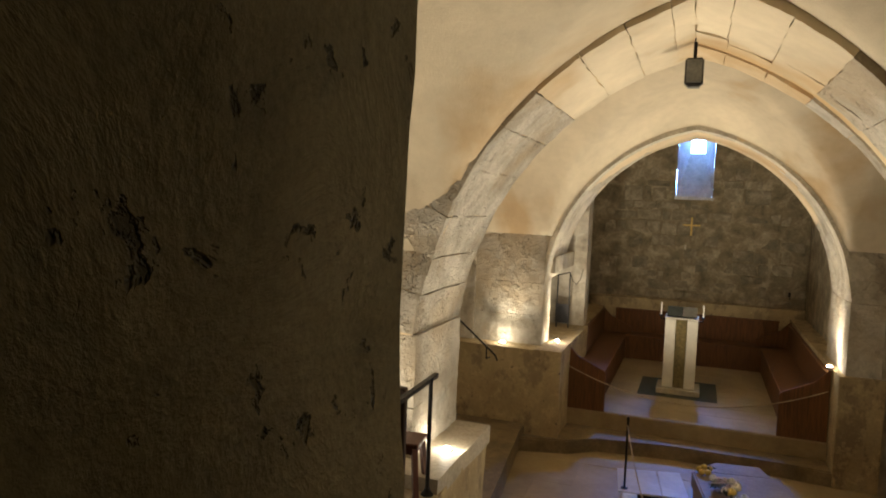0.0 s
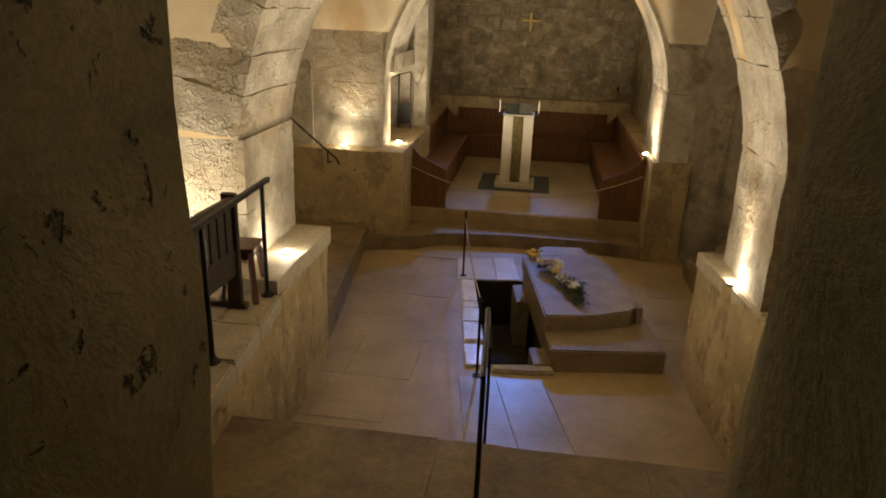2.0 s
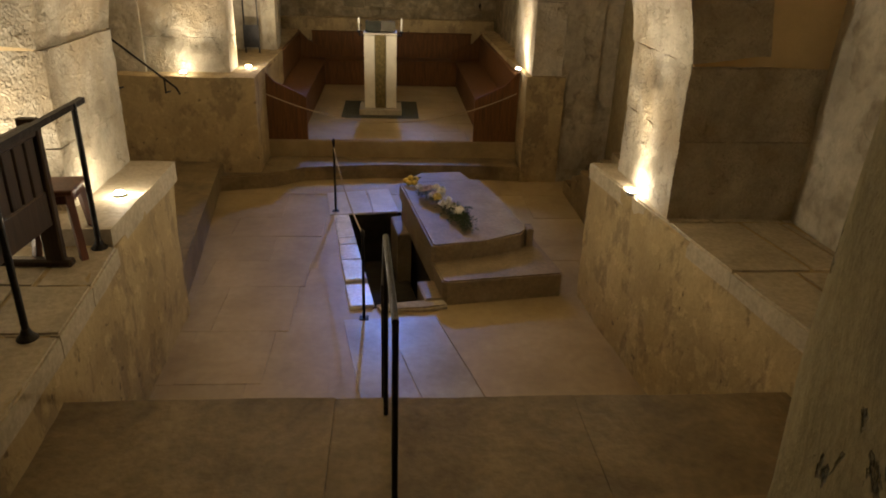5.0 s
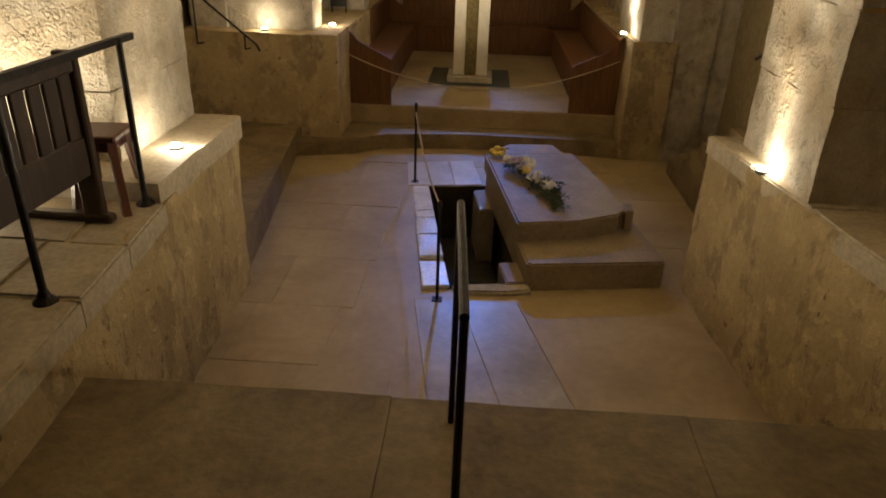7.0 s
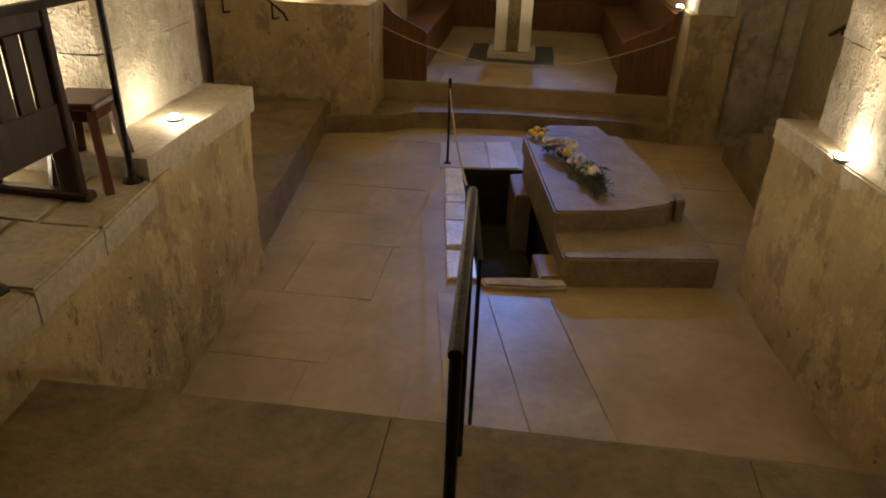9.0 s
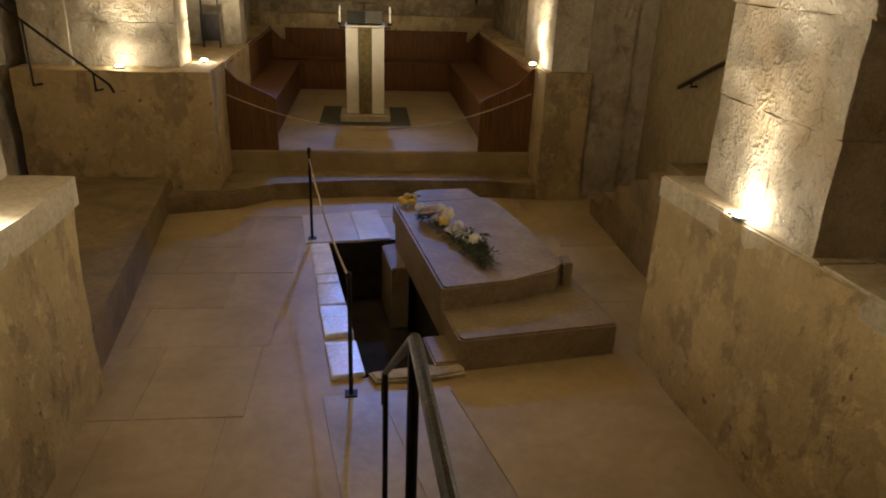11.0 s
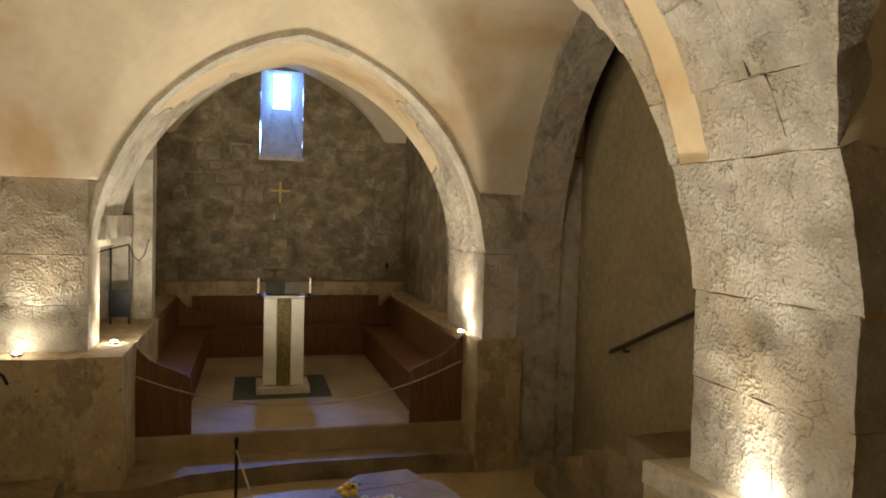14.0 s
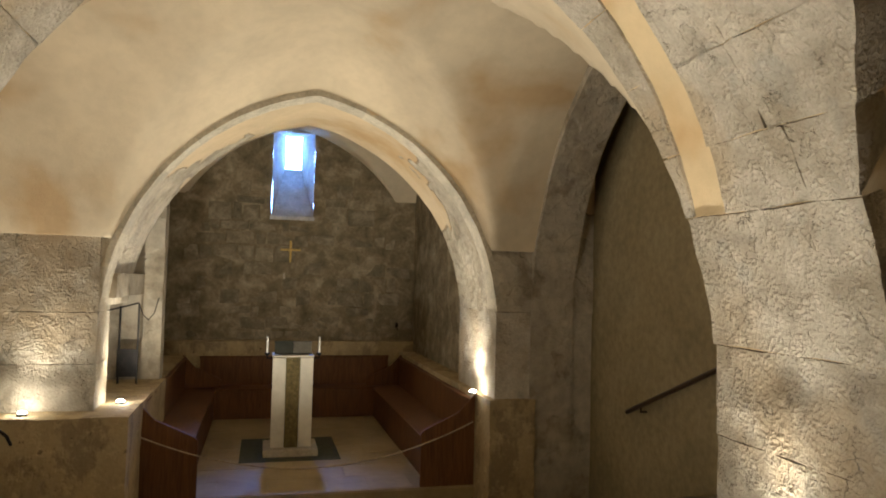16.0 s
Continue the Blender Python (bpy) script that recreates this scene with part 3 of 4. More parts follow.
setting("wall_apse_right", rough_box(2.72, 3.0, A1, 6.42, 0, 6, 0.2, 0.01, 2), M_APSE, True)
setting("vault_apse", groin(-1.62, 2.80, A1 - 0.02, 6.44, 0.59, 3.95, (2.50, 2.14, 2.28, 0.06, 2.60, 2.20, 2.72), (3.75, 1.88, 1.26, 0.0)), M_VAULT, True)

# first bay: landing, stair, side walls, passage
STAIR = [(-5.0, 0.90), (-5.93, 1.08), (-6.86, 1.26), (-7.25, 1.44), (-7.60, 1.62), (-7.95, 1.80), (-8.30, 1.98)]
TREADS = [(-4.20 - 0.2 * k, 0.18 * (k + 1)) for k in range(4)] + STAIR
for k, (y, z) in enumerate(TREADS):
    back = TREADS[k + 1][0] if k + 1 < len(TREADS) else -11.0
    wide = (-1.05, 2.85) if y > -6.9 else (-0.3, 1.7)
    step = tagged(new("stair_step_%d" % (k + 1)), kind="structure")
    rnd = random.Random(40 + k)
    x = wide[0]
    while x < wide[1] - 0.01:
        w = min(rnd.uniform(1.1, 1.9), wide[1] - x)
        if wide[1] - x - w < 0.4:
            w = wide[1] - x
        part("slab", rough_box(x + 0.001, x + w - 0.001, back - 0.03, y + rnd.uniform(-0.010, 0.010), z - 0.45, z + rnd.uniform(-0.003, 0.003), 0.09, 0.006, 3.0, 0.0), M_STEP, step, smooth=True)
        x += w
setting("wall_left", rough_box(-2.9, -2.5, -7.3, -3.5, 0, 6, 0.25, 0.02, 1.5), M_WALL, True)
setting("wall_right", rough_box(3.5, 3.9, -7.3, -3.5, 0, 6, 0.25, 0.02, 1.5), M_WALL, True)
setting("wall_passage_left", rough_box(-3.4, -0.05, -11.2, -6.98, 0, 6.2, 0.16, 0.03, 1.8), M_PASSAGE, True)
bm = prism([(1.30, -11.2), (1.20, -7.6), (1.45, -6.9), (1.62, -6.75), (3.9, -6.75), (3.9, -11.2)], 0, 6.2)
bmesh.ops.subdivide_edges(bm, edges=bm.edges[:], cuts=20, use_grid_fill=True)
roughen(bm, 0.03, 1.8)
PITS = [(-7.465, 3.175, 0.034), (-7.42, 3.14, 0.034), (-7.46, 3.215, 0.022), (-7.435, 3.175, 0.028)]
for n in range(5):
    near = set()
    for f in bm.faces:
        m = f.calc_center_median()
        if m.x < 1.5 and any(math.hypot(m.y - y, m.z - z) < (0.32, 0.22, 0.15, 0.10, 0.07)[n] for y, z, r in PITS):
            near.update(f.edges)
    bmesh.ops.subdivide_edges(bm, edges=list(near), cuts=1, use_grid_fill=True)
for v in bm.verts:
    for y, z, r in PITS:
        d = math.hypot(v.co.y - y, v.co.z - z) / (r * (1 + 0.35 * math.sin(5 * math.atan2(v.co.z - z, v.co.y - y) + y * 40)))
        if d < 1 and v.co.x < 1.5:
            v.co.x += 0.03 * math.sqrt(1 - d)
setting("wall_passage_right", bm, M_PASSAGE, True)
setting("wall_passage_end", rough_box(-0.3, 1.6, -11.4, -11.0, 0, 6.2, 0.3, 0.02, 1.5), M_PASSAGE, True)
setting("ceiling_passage", rough_box(-0.4, 1.7, -11.3, -6.9, 4.7, 5.0, 0.25, 0.03, 1.5), M_PASSAGE, True)
setting("ceiling", rough_box(-3.4, 4.4, -11.4, 7.6, 6.0, 6.2, 0.5, 0.01, 1.0), M_VAULT)

# raised ledges beside the nave
LEDGE_L = [(-2.6, -7.1), (-0.86, -7.1), (-0.93, -5.4), (-1.05, -4.1), (-1.10, -2.47), (-2.6, -2.47)]
LEDGE_R = [(3.6, -7.0), (2.92, -7.0), (2.82, -5.3), (2.69, -4.3), (2.55, -3.6), (2.43, -2.2), (3.6, -2.2)]


def ledge(name, outline, z, mat):
    b2 = prism(outline, -0.02, z)
    bmesh.ops.subdivide_edges(b2, edges=b2.edges[:], cuts=14, use_grid_fill=True)
    return setting(name, roughen(b2, 0.022, 2.4), mat, True)


ledge("ledge_left", LEDGE_L, 1.24, M_LEDGE)
ledge("ledge_right", LEDGE_R, 1.31, M_LEDGE)
setting("ledge_slab_left", rough_box(-2.0, -1.075, -3.86, -2.43, 1.20, 1.36, 0.12, 0.01, 3), M_LEDGETOP, True)
# low block and shelves at the mouth of the apse
setting("plinth_left", rough_box(-2.9, -1.03, 0.90, 3.4, -0.02, 1.42, 0.12, 0.014, 2.5), M_LEDGE, True)
setting("plinth_right", rough_box(2.46, 2.97, 1.18, 2.75, -0.02, 1.45, 0.12, 0.012, 2.5), M_LEDGE, True)
setting("apse_wall_base_right", rough_box(2.44, 2.74, 2.75, 6.4, -0.02, 1.45, 0.15, 0.01, 2.5), M_LEDGE, True)
setting("apse_wall_base_left", rough_box(-1.54, -1.08, 3.3, 6.4, -0.02, 1.40, 0.15, 0.01, 2.5), M_LEDGE, True)
setting("apse_wall_base_east", rough_box(-1.5, 2.7, 6.20, 6.41, 1.2, 1.62, 0.2, 0.01, 2.5), M_LEDGE, True)
# low bench along the recess, steps up to the apse
setting("low_bench", roughen(prism([(-3.1, -2.47), (-1.16, -2.47), (-1.25, -1.6), (-1.52, 0.62), (-1.50, 0.92), (-3.1, 0.92)], -0.01, 0.34, 0.02), 0.01, 2), M_STEP)
setting("apse_step_lower", roughen(prism([(-1.60, 1.7), (-1.52, 0.70), (-0.87, 0.88), (-0.5, 1.17), (0.5, 1.30), (1.95, 1.27), (2.47, 1.2), (2.47, 1.7)], -0.01, 0.20, 0.02), 0.008, 2), M_STEP)
setting("apse_floor", prism([(-1.52, 1.66), (2.60, 1.66), (2.72, 6.4), (-1.52, 6.4)], -0.01, 0.435, 0.015), M_FLOOR)


def pier(name, x0, x1, y0, y1, z0, z1, cuts, label, split=(), lean=(0.008, 0.0)):
    """A pier of hewn courses, each stone a piece; each course stands a little proud of the one below.
    split: where each course has an upright joint, as a share of its depth."""
    p = tagged(new(name), label, kind="structure")
    levels = [z0, *cuts, z1]
    for k, (a, c) in enumerate(zip(levels, levels[1:])):
        out, fore = lean[0] * k, lean[1] * k
        at = [y0 - fore, *([y0 + (y1 - y0) * split[k]] if k < len(split) and split[k] else []), y1]
        for n, (ya, yb) in enumerate(zip(at, at[1:])):
            part("stone", rough_box(x0 - out, x1 + out, ya + 0.002, yb - 0.002, a + 0.003, c - 0.003, 0.035, 0.008, 6.0, 3 * k + n + x0), M_STONE, p, smooth=True)
    return p


pier("pier_right", 2.590, 4.25, T0 + 0.012, T1 - 0.012, 1.28, 2.383, (1.88,), "pale rough stone pier lit from its foot", (0.42, 0))
pier("pier_left", -3.15, -1.425, T0 + 0.020, T1 - 0.012, 1.22, 2.383, (1.78,), "pale rough stone pier lit from its foot", (0.7, 0), (0.006, 0.006))
pier("pier_apse_left", -2.42, -1.385, A0 + 0.012, 1.74, 1.40, 3.07, (1.85, 2.33), "warm lit stone pier beside the apse", (0, 0, 0), (0.003, 0.014))
pier("pier_apse_right", 2.535, 2.95, A0 + 0.014, 2.68, 1.43, 2.383, (), "slender stone pier lit from its foot")


def voussoir(parent, sgn, z0, z1, ya, yb, thick, seed, proud=0.012):
    """A stone of the transverse arch between two levels of its soffit. ya, yb: its far and near ends, each at the lower and the upper joint."""
    a, zs, h = 2.035, 2.06, 2.715
    c = (h * h - a * a) / (2 * a)
    R = a + c
    f0, f1 = (math.asin(min(1.0, (z - zs) / R)) for z in (z0, z1))
    f1 = min(f1, math.atan2(h, c))
    b2 = rough_box(0, (f1 - f0) * R - 0.006, 0, abs(ya[0] - yb[0]), -proud, thick, 0.045, 0.0, 1.0)
    L = (f1 - f0) * R
    for v in b2.verts:
        s_, d, r = v.co
        k, w = s_ / L, d / abs(ya[0] - yb[0])
        near, far = ya[0] + (ya[1] - ya[0]) * k, yb[0] + (yb[1] - yb[0]) * k
        f = f0 + 0.003 / R + s_ / R
        v.co = (AX + sgn * ((R + r) * math.cos(f) - c), near + (far - near) * w, zs + (R + r) * math.sin(f))
    part("voussoir", roughen(b2, 0.011, 5.0, seed), M_VAULT if z0 > 4.24 else M_STONE, parent, smooth=True)


stones = tagged(new("transverse_arch_stones"), "rough pale voussoirs of the arch with plaster left between them", kind="structure")
rnd = random.Random(77)
z = 2.388
for k, top in enumerate((2.72, 3.02, 3.36, 3.72, 4.02, 4.25, 4.46, 4.62, 4.73, 4.774)):
    voussoir(stones, -1, z, top, (T1 + 0.012, T1 + 0.012), (T0 - 0.014 - max(0, z - 3.0) * 0.3, T0 - 0.014 - max(0, top - 3.0) * 0.3), 1.1 if k < 2 else rnd.uniform(0.22, 0.34), k, (0.012, 0.012, 0.010, 0.008)[min(k, 3)])
    z = top
voussoir(stones, 1, 2.388, 3.09, (T1 + 0.012, T1 + 0.012), (T0 - 0.012, T0 - 0.012), 0.5, 20)
z = 3.09
for k, top in enumerate((3.42, 3.78, 4.10, 4.36, 4.56, 4.70, 4.774)):
    lo, hi = ((q - 3.0) * 0.22 for q in (z, top))
    voussoir(stones, 1, z, top, (T1 + 0.012, T1 + 0.012), (T1 - 0.03 - lo, T1 - 0.03 - hi), 0.2, 30 + k)
    cut = T0 + rnd.uniform(0.22, 0.40)
    gap = 0.28 - 0.06 * (z - 3.0)
    voussoir(stones, 1, z, top, (T1 - 0.03 - lo - gap, T1 - 0.03 - hi - gap), (cut + 0.003, cut + 0.003), 0.3, 40 + k)
    voussoir(stones, 1, z, top, (cut - 0.003, cut - 0.003), (T0 - 0.012 - max(0, z - 3.2) * 0.6, T0 - 0.012 - max(0, top - 3.2) * 0.6), 0.3, 50 + k, 0.012 if k < 4 else 0.008)
    z = top
# ring of dressed stones on the edge of the apse arch
ring = tagged(new("apse_arch_ring"), "pale dressed stones edging the apse arch", kind="structure")
edge = arch_outline(0.58, 1.955, 2.22, 2.335, 2.39, 44)
rnd = random.Random(8)
k = 1
while k < len(edge) - 2:
    n = min(k + rnd.choice((4, 5, 6)), len(edge) - 2)
    b2 = bmesh.new()
    rows = []
    wide = rnd.uniform(0.055, 0.085)
    for (s_, z_), near in [(edge[i], i) for i in range(k, n + 1)]:
        d = Vector((s_ - 0.58, z_ - 2.2)).normalized()
        rows.append([b2.verts.new((s_ + d.x * o, yy, z_ + d.y * o)) for o, yy in ((0.0, A0 + 0.28), (0.0, A0 - 0.008), (wide, A0 - 0.004), (wide, A0 + 0.28))])
    for r0, r1 in zip(rows, rows[1:]):
        for j in range(4):
            b2.faces.new((r0[j], r0[(j + 1) % 4], r1[(j + 1) % 4], r1[j]))
    b2.faces.new(rows[0][::-1])
    b2.faces.new(rows[-1])
    part("voussoir", roughen(b2, 0.005, 6, k), M_RING, ring)
    k = n
# stair up the aisle behind the wall arch
for k in range(6):
    setting("aisle_step_%d" % (k + 1), rough_box(2.98, 3.68, -2.4, 0.75 - 0.36 * k, 0.18 * k - 0.02, 0.18 * (k + 1), 0.15, 0.006, 3, k), M_STEP, True)

# ---------------------------------------------------------------- things


def uplight(at, aim):
    t = thing("recessed_uplight", at, "round recessed uplight glowing in the stone ledge", "lamp", "uplights at the piers")
    part("rim", lathe([(0.041, -0.025), (0.041, 0.0), (0.039, 0.002), (0.037, 0.0)], 20), M_GREY, t, "steel rim")
    part("lens", lathe([(0.037, -0.02), (0.037, 0.004), (0.031, 0.013), (0.018, 0.019), (0.001, 0.021)], 20), M_GLOW, t, "glowing glass lens")


for eye, aim, power in SPOTS:
    uplight(eye, aim)


def flower(at, r, mat, parent, petals=12, seed=0):
    """A small double bloom of curved petals round a heart."""
    rnd = random.Random(seed)
    b2 = bmesh.new()
    for ring, (k, tilt, size) in enumerate(((petals, 0.12, 1.0), (petals - 1, 0.5, 0.88), (petals - 3, 0.85, 0.72), (6, 1.25, 0.5))):
        for i in range(k):
            a = 2 * math.pi * (i + 0.5 * ring) / k + rnd.uniform(-0.15, 0.15)
            out, up = Vector((math.cos(a), math.sin(a), 0)), Vector((0, 0, 1))
            side = Vector((-math.sin(a), math.cos(a), 0))
            w, l = r * 0.33 * size, r * size
            pts = []
            for s, e in ((0.1, tilt), (0.55, tilt + 0.15), (1.0, tilt - 0.25)):
                mid = out * (l * s * math.cos(e)) + up * (l * s * math.sin(e) + 0.007 * ring)
                ww = w * (0.35 if s < 0.2 else 1.0 if s < 0.7 else 0.55)
                pts.append((b2.verts.new(mid - side * ww), b2.verts.new(mid + up * r * 0.05), b2.verts.new(mid + side * ww)))
            for p, q in zip(pts, pts[1:]):
                for j in (0, 1):
                    b2.faces.new((p[j], p[j + 1], q[j + 1], q[j]))
    bmesh.ops.transform(b2, matrix=pose(at[0], at[1], at[2], rnd.uniform(-30, 30), rnd.uniform(-30, 30), rnd.uniform(0, 360)), verts=b2.verts)
    ob = part("bloom", b2, mat, parent, smooth=True)
    return ob


def sprig(b2, base, tip, leaves, size, rnd):
    base, tip = Vector(base), Vector(tip)
    d = tip - base
    for i in range(leaves):
        s = (i + 1) / leaves
        p = base + d * s + Vector((0, 0, 0.03 * math.sin(math.pi * s)))
        a = rnd.uniform(0, 2 * math.pi)
        out = (Vector((math.cos(a), math.sin(a), rnd.uniform(-0.1, 0.5))) + d.normalized() * 0.8).normalized()
        side = out.cross(Vector((0, 0, 1))).normalized() * size * 0.22
        v = [b2.verts.new(q) for q in (p, p + out * size * 0.5 + side + Vector((0, 0, 0.006)), p + out * size, p + out * size * 0.5 - side + Vector((0, 0, 0.006)))]
        b2.faces.new(v)


# the tomb
SLAB = [tomb(0, 0), tomb(0.04, -0.03), tomb(0.55, 0.03), tomb(0.94, 0.14), tomb(1.02, 0.24), tomb(1.06, 0.30), tomb(1.02, 1.2), tomb(0.98, 1.86), tomb(0.0, 1.84)]
t = thing("tomb", (0, 0, 0), "weathered limestone tomb slab on a stone base beside the open grave", "tomb")
part("base_block", roughen(prism([tomb(0.02, -0.42), tomb(0.06, -0.45), tomb(1.16, -0.44), tomb(1.19, -0.40), tomb(1.19, 1.8), tomb(0.60, 2.25), tomb(0.10, 2.25), tomb(0.02, 1.8)], -0.02, 0.235, 0.015), 0.006, 4), M_TOMB, t, "lower stone base with a worn edge")
part("top_slab", roughen(prism(SLAB, 0.237, 0.415, 0.018), 0.005, 4), M_TOMB, t, "large pale top slab with a broken corner")
part("rear_slab", roughen(prism([tomb(0.06, 1.86), tomb(0.90, 1.88), tomb(0.84, 2.22), tomb(0.34, 2.24), tomb(0.08, 2.0)], 0.237, 0.40, 0.014), 0.005, 4), M_TOMB, t, "smaller slab behind the long one")
part("standing_fragment", roughen(prism([tomb(1.03, 0.20), tomb(1.10, 0.20), tomb(1.12, 0.34), tomb(1.05, 0.36)], 0.237, 0.43, 0.01), 0.008, 9), M_TOMB, t, "upright broken fragment")
part("end_block", roughen(prism([tomb(-0.14, -0.42), tomb(0.03, -0.42), tomb(0.03, -0.05), tomb(-0.14, -0.06)], -0.6, 0.06, 0.012), 0.006, 5), M_TOMB, t, "small rough block at the grave edge")
part("side_block", roughen(prism([tomb(-0.11, 1.30), tomb(0.05, 1.30), tomb(0.05, 1.90), tomb(-0.10, 1.86)], -0.7, -0.02, 0.012), 0.006, 5), M_TOMB, t, "narrow block at the grave edge")
# the shelf is stone, but painted with the same near-black shade
part("grave_ledge", roughen(prism([tomb(-0.6, 0.55), tomb(0.04, 0.55), tomb(0.04, 1.93), tomb(-0.6, 1.93)], -1.25, -0.62, 0.02), 0.01, 4), M_PITSHADE, t, "stone shelf inside the grave, coloured near black for the shade")

# marble kerb along the grave
k = thing("grave_kerb", (0, 0, 0), "white marble kerb stones along the open grave", "kerb")
for a, c, w0, w1, h in ((1.22, 1.93, 0.17, 0.16, 0.018), (1.02, 1.205, 0.17, 0.17, 0.024), (0.62, 1.00, 0.19, 0.18, 0.03), (0.14, 0.605, 0.19, 0.19, 0.034), (-0.40, 0.06, 0.20, 0.20, 0.03)):
    part("kerb_stone", roughen(prism([tomb(-0.62 - w0, a), tomb(-0.60, a + 0.01), tomb(-0.60, c - 0.01), tomb(-0.62 - w1, c)], -0.08, h, 0.008), 0.007, 7), M_MARBLE, k)
part("kerb_stone", roughen(prism([tomb(-0.55, -0.50), tomb(-0.15, -0.54), tomb(0.05, -0.52), tomb(0.06, -0.40), tomb(-0.2, -0.39), tomb(-0.58, -0.40)], -0.08, 0.04, 0.015), 0.012, 8), M_LEDGETOP, k, "rough pale stone at the foot of the grave")

# flowers on the slab
rnd = random.Random(4)
t = thing("flower_spray", (0, 0, 0), "long spray of cream and pink flowers on green fronds", "flowers")
heads = [(0.99, -0.52, 0), (1.05, -0.60, 1), (1.11, -0.55, 1), (1.06, -0.72, 1), (1.15, -0.66, 0), (1.18, -0.58, 0), (1.10, -0.83, 0), (1.17, -0.86, 2), (1.22, -0.78, 0), (1.24, -0.68, 0),
         (1.22, -0.98, 0), (1.27, -1.05, 0), (1.29, -0.95, 0), (1.28, -1.14, 0), (1.34, -1.10, 0), (1.33, -1.22, 0), (1.38, -1.28, 0), (1.40, -1.20, 0), (1.02, -0.66, 0), (1.14, -0.75, 1), (1.20, -1.06, 0)]
for n, (x, y, c) in enumerate(heads):
    flower((x, y, 0.465 + rnd.uniform(0.0, 0.045) + (0.03 if n < 10 else 0)), rnd.uniform(0.042, 0.056), (M_PETAL, M_PINK, M_YELLOW)[c], t, seed=n)
b2 = bmesh.new()
for n in range(46):
    s = rnd.random()
    p = (1.02 + 0.40 * s + rnd.uniform(-0.06, 0.06), -0.52 - 0.85 * s + rnd.uniform(-0.06, 0.06), 0.43)
    sprig(b2, p, (p[0] + rnd.uniform(-0.14, 0.14), p[1] - rnd.uniform(-0.1, 0.22), 0.43 + rnd.uniform(0.0, 0.07)), 14, rnd.uniform(0.03, 0.055), rnd)
for n in range(26):
    p = (1.36 + rnd.uniform(-0.09, 0.07), -1.22 + rnd.uniform(-0.1, 0.1), 0.435)
    sprig(b2, p, (p[0] + rnd.uniform(-0.02, 0.16), p[1] - rnd.uniform(0.2, 0.42), 0.43 + rnd.uniform(0, 0.03)), 26, rnd.uniform(0.025, 0.045), rnd)
part("foliage", b2, M_LEAF, t, "dark green fronds")
t = thing("yellow_flowers", (0.90, -0.20, 0.415), "small bunch of round yellow blooms on the slab corner", "flowers")
for n, (x, y, z) in enumerate(((-0.05, 0.02, 0.05), (0.04, -0.05, 0.05), (0.06, 0.05, 0.06), (0.0, 0.0, 0.09), (-0.02, -0.04, 0.04))):
    b2 = bmesh.new()
    bmesh.ops.create_icosphere(b2, subdivisions=3, radius=0.037)
    for v in b2.verts:
        v.co *= 1 + 0.10 * math.sin(7 * math.atan2(v.co.y, v.co.x)) * (1 - abs(v.co.z) / 0.05)
        v.co.z *= 0.85
    bmesh.ops.translate(b2, vec=(x, y, z), verts=b2.verts)
    part("bloom", b2, M_YELLOW, t, smooth=True)
b2 = bmesh.new()
sprig(b2, (0.0, 0.0, 0.01), (0.1, 0.05, 0.06), 14, 0.05, rnd)
part("foliage", b2, M_LEAF, t)

# rope stanchions by the grave


def stanchion(at, h):
    t = thing("rope_post", at, "thin black iron rope post standing on the floor", "post", "rope posts")
    part("base_plate", prism([(-0.04, -0.04), (0.04, -0.04), (0.04, 0.04), (-0.04, 0.04)], 0.002, 0.014, 0.003), M_IRON, t)
    part("rod", cyl((0, 0, 0.012), (0, 0, h), 0.013), M_IRON, t)
    part("knob", lathe([(0.016, h - 0.06), (0.019, h - 0.03), (0.016, h), (0.006, h + 0.01)], 12), M_IRON, t)


def sag(p, q, drop, n=18):
    p, q = Vector(p), Vector(q)
    return [p + (q - p) * (i / n) - Vector((0, 0, 4 * drop * (i / n) * (1 - i / n))) for i in range(n + 1)]


stanchion((0.0, 0.0, 0.0), 0.90)
stanchion((0.43, -2.62, 0.0), 0.84)
ob = part("rope", tube(sag((0.0, -0.01, 0.80), (0.43, -2.60, 0.80), 0.10), 0.008, 8), M_ROPE)
tagged(ob, "thin pale rope sagging between two iron posts", "rope")
ob = part("rope", tube(sag((-1.12, 1.64, 1.12), (2.42, 1.64, 1.14), 0.42, 30), 0.008, 8), M_ROPE)
tagged(ob, "thin pale rope hung across the apse between the benches", "rope")

# altar
t = thing("altar_rug", (0.50, 3.62, 0.435), "grey-green rug spread under the altar", "rug")
part("weave", prism([(-0.62, -0.64), (0.62, -0.64), (0.62, 0.64), (-0.62, 0.64)], 0.0, 0.008, 0.003), M_RUG, t)
t = thing("altar", (0.505, 3.28, 0.443), "narrow pale stone altar with a gilt brocade band", "altar")
part("plinth", box(-0.34, 0.34, -0.10, 0.50, 0.0, 0.09, 0.008), M_LEDGETOP, t, "low stone plinth")
part("core", box(-0.245, 0.245, 0.03, 0.42, 0.09, 1.22, 0.006), M_CLOTH, t)
for sgn in (-1, 1):
    part("front_panel", box(min(sgn * 0.09, sgn * 0.255), max(sgn * 0.09, sgn * 0.255), -0.012, 0.03, 0.10, 1.23, 0.006), M_CLOTH, t, "pale upright stone panel")
b2 = box(-0.086, 0.086, 0.004, 0.03, 0.095, 1.24, 0.003)
band = part("brocade_band", b2, M_BAND, t, "dark gold brocade band")
part("mensa", box(-0.262, 0.262, -0.02, 0.44, 1.238, 1.262, 0.005), M_CLOTH, t, "pale top slab")
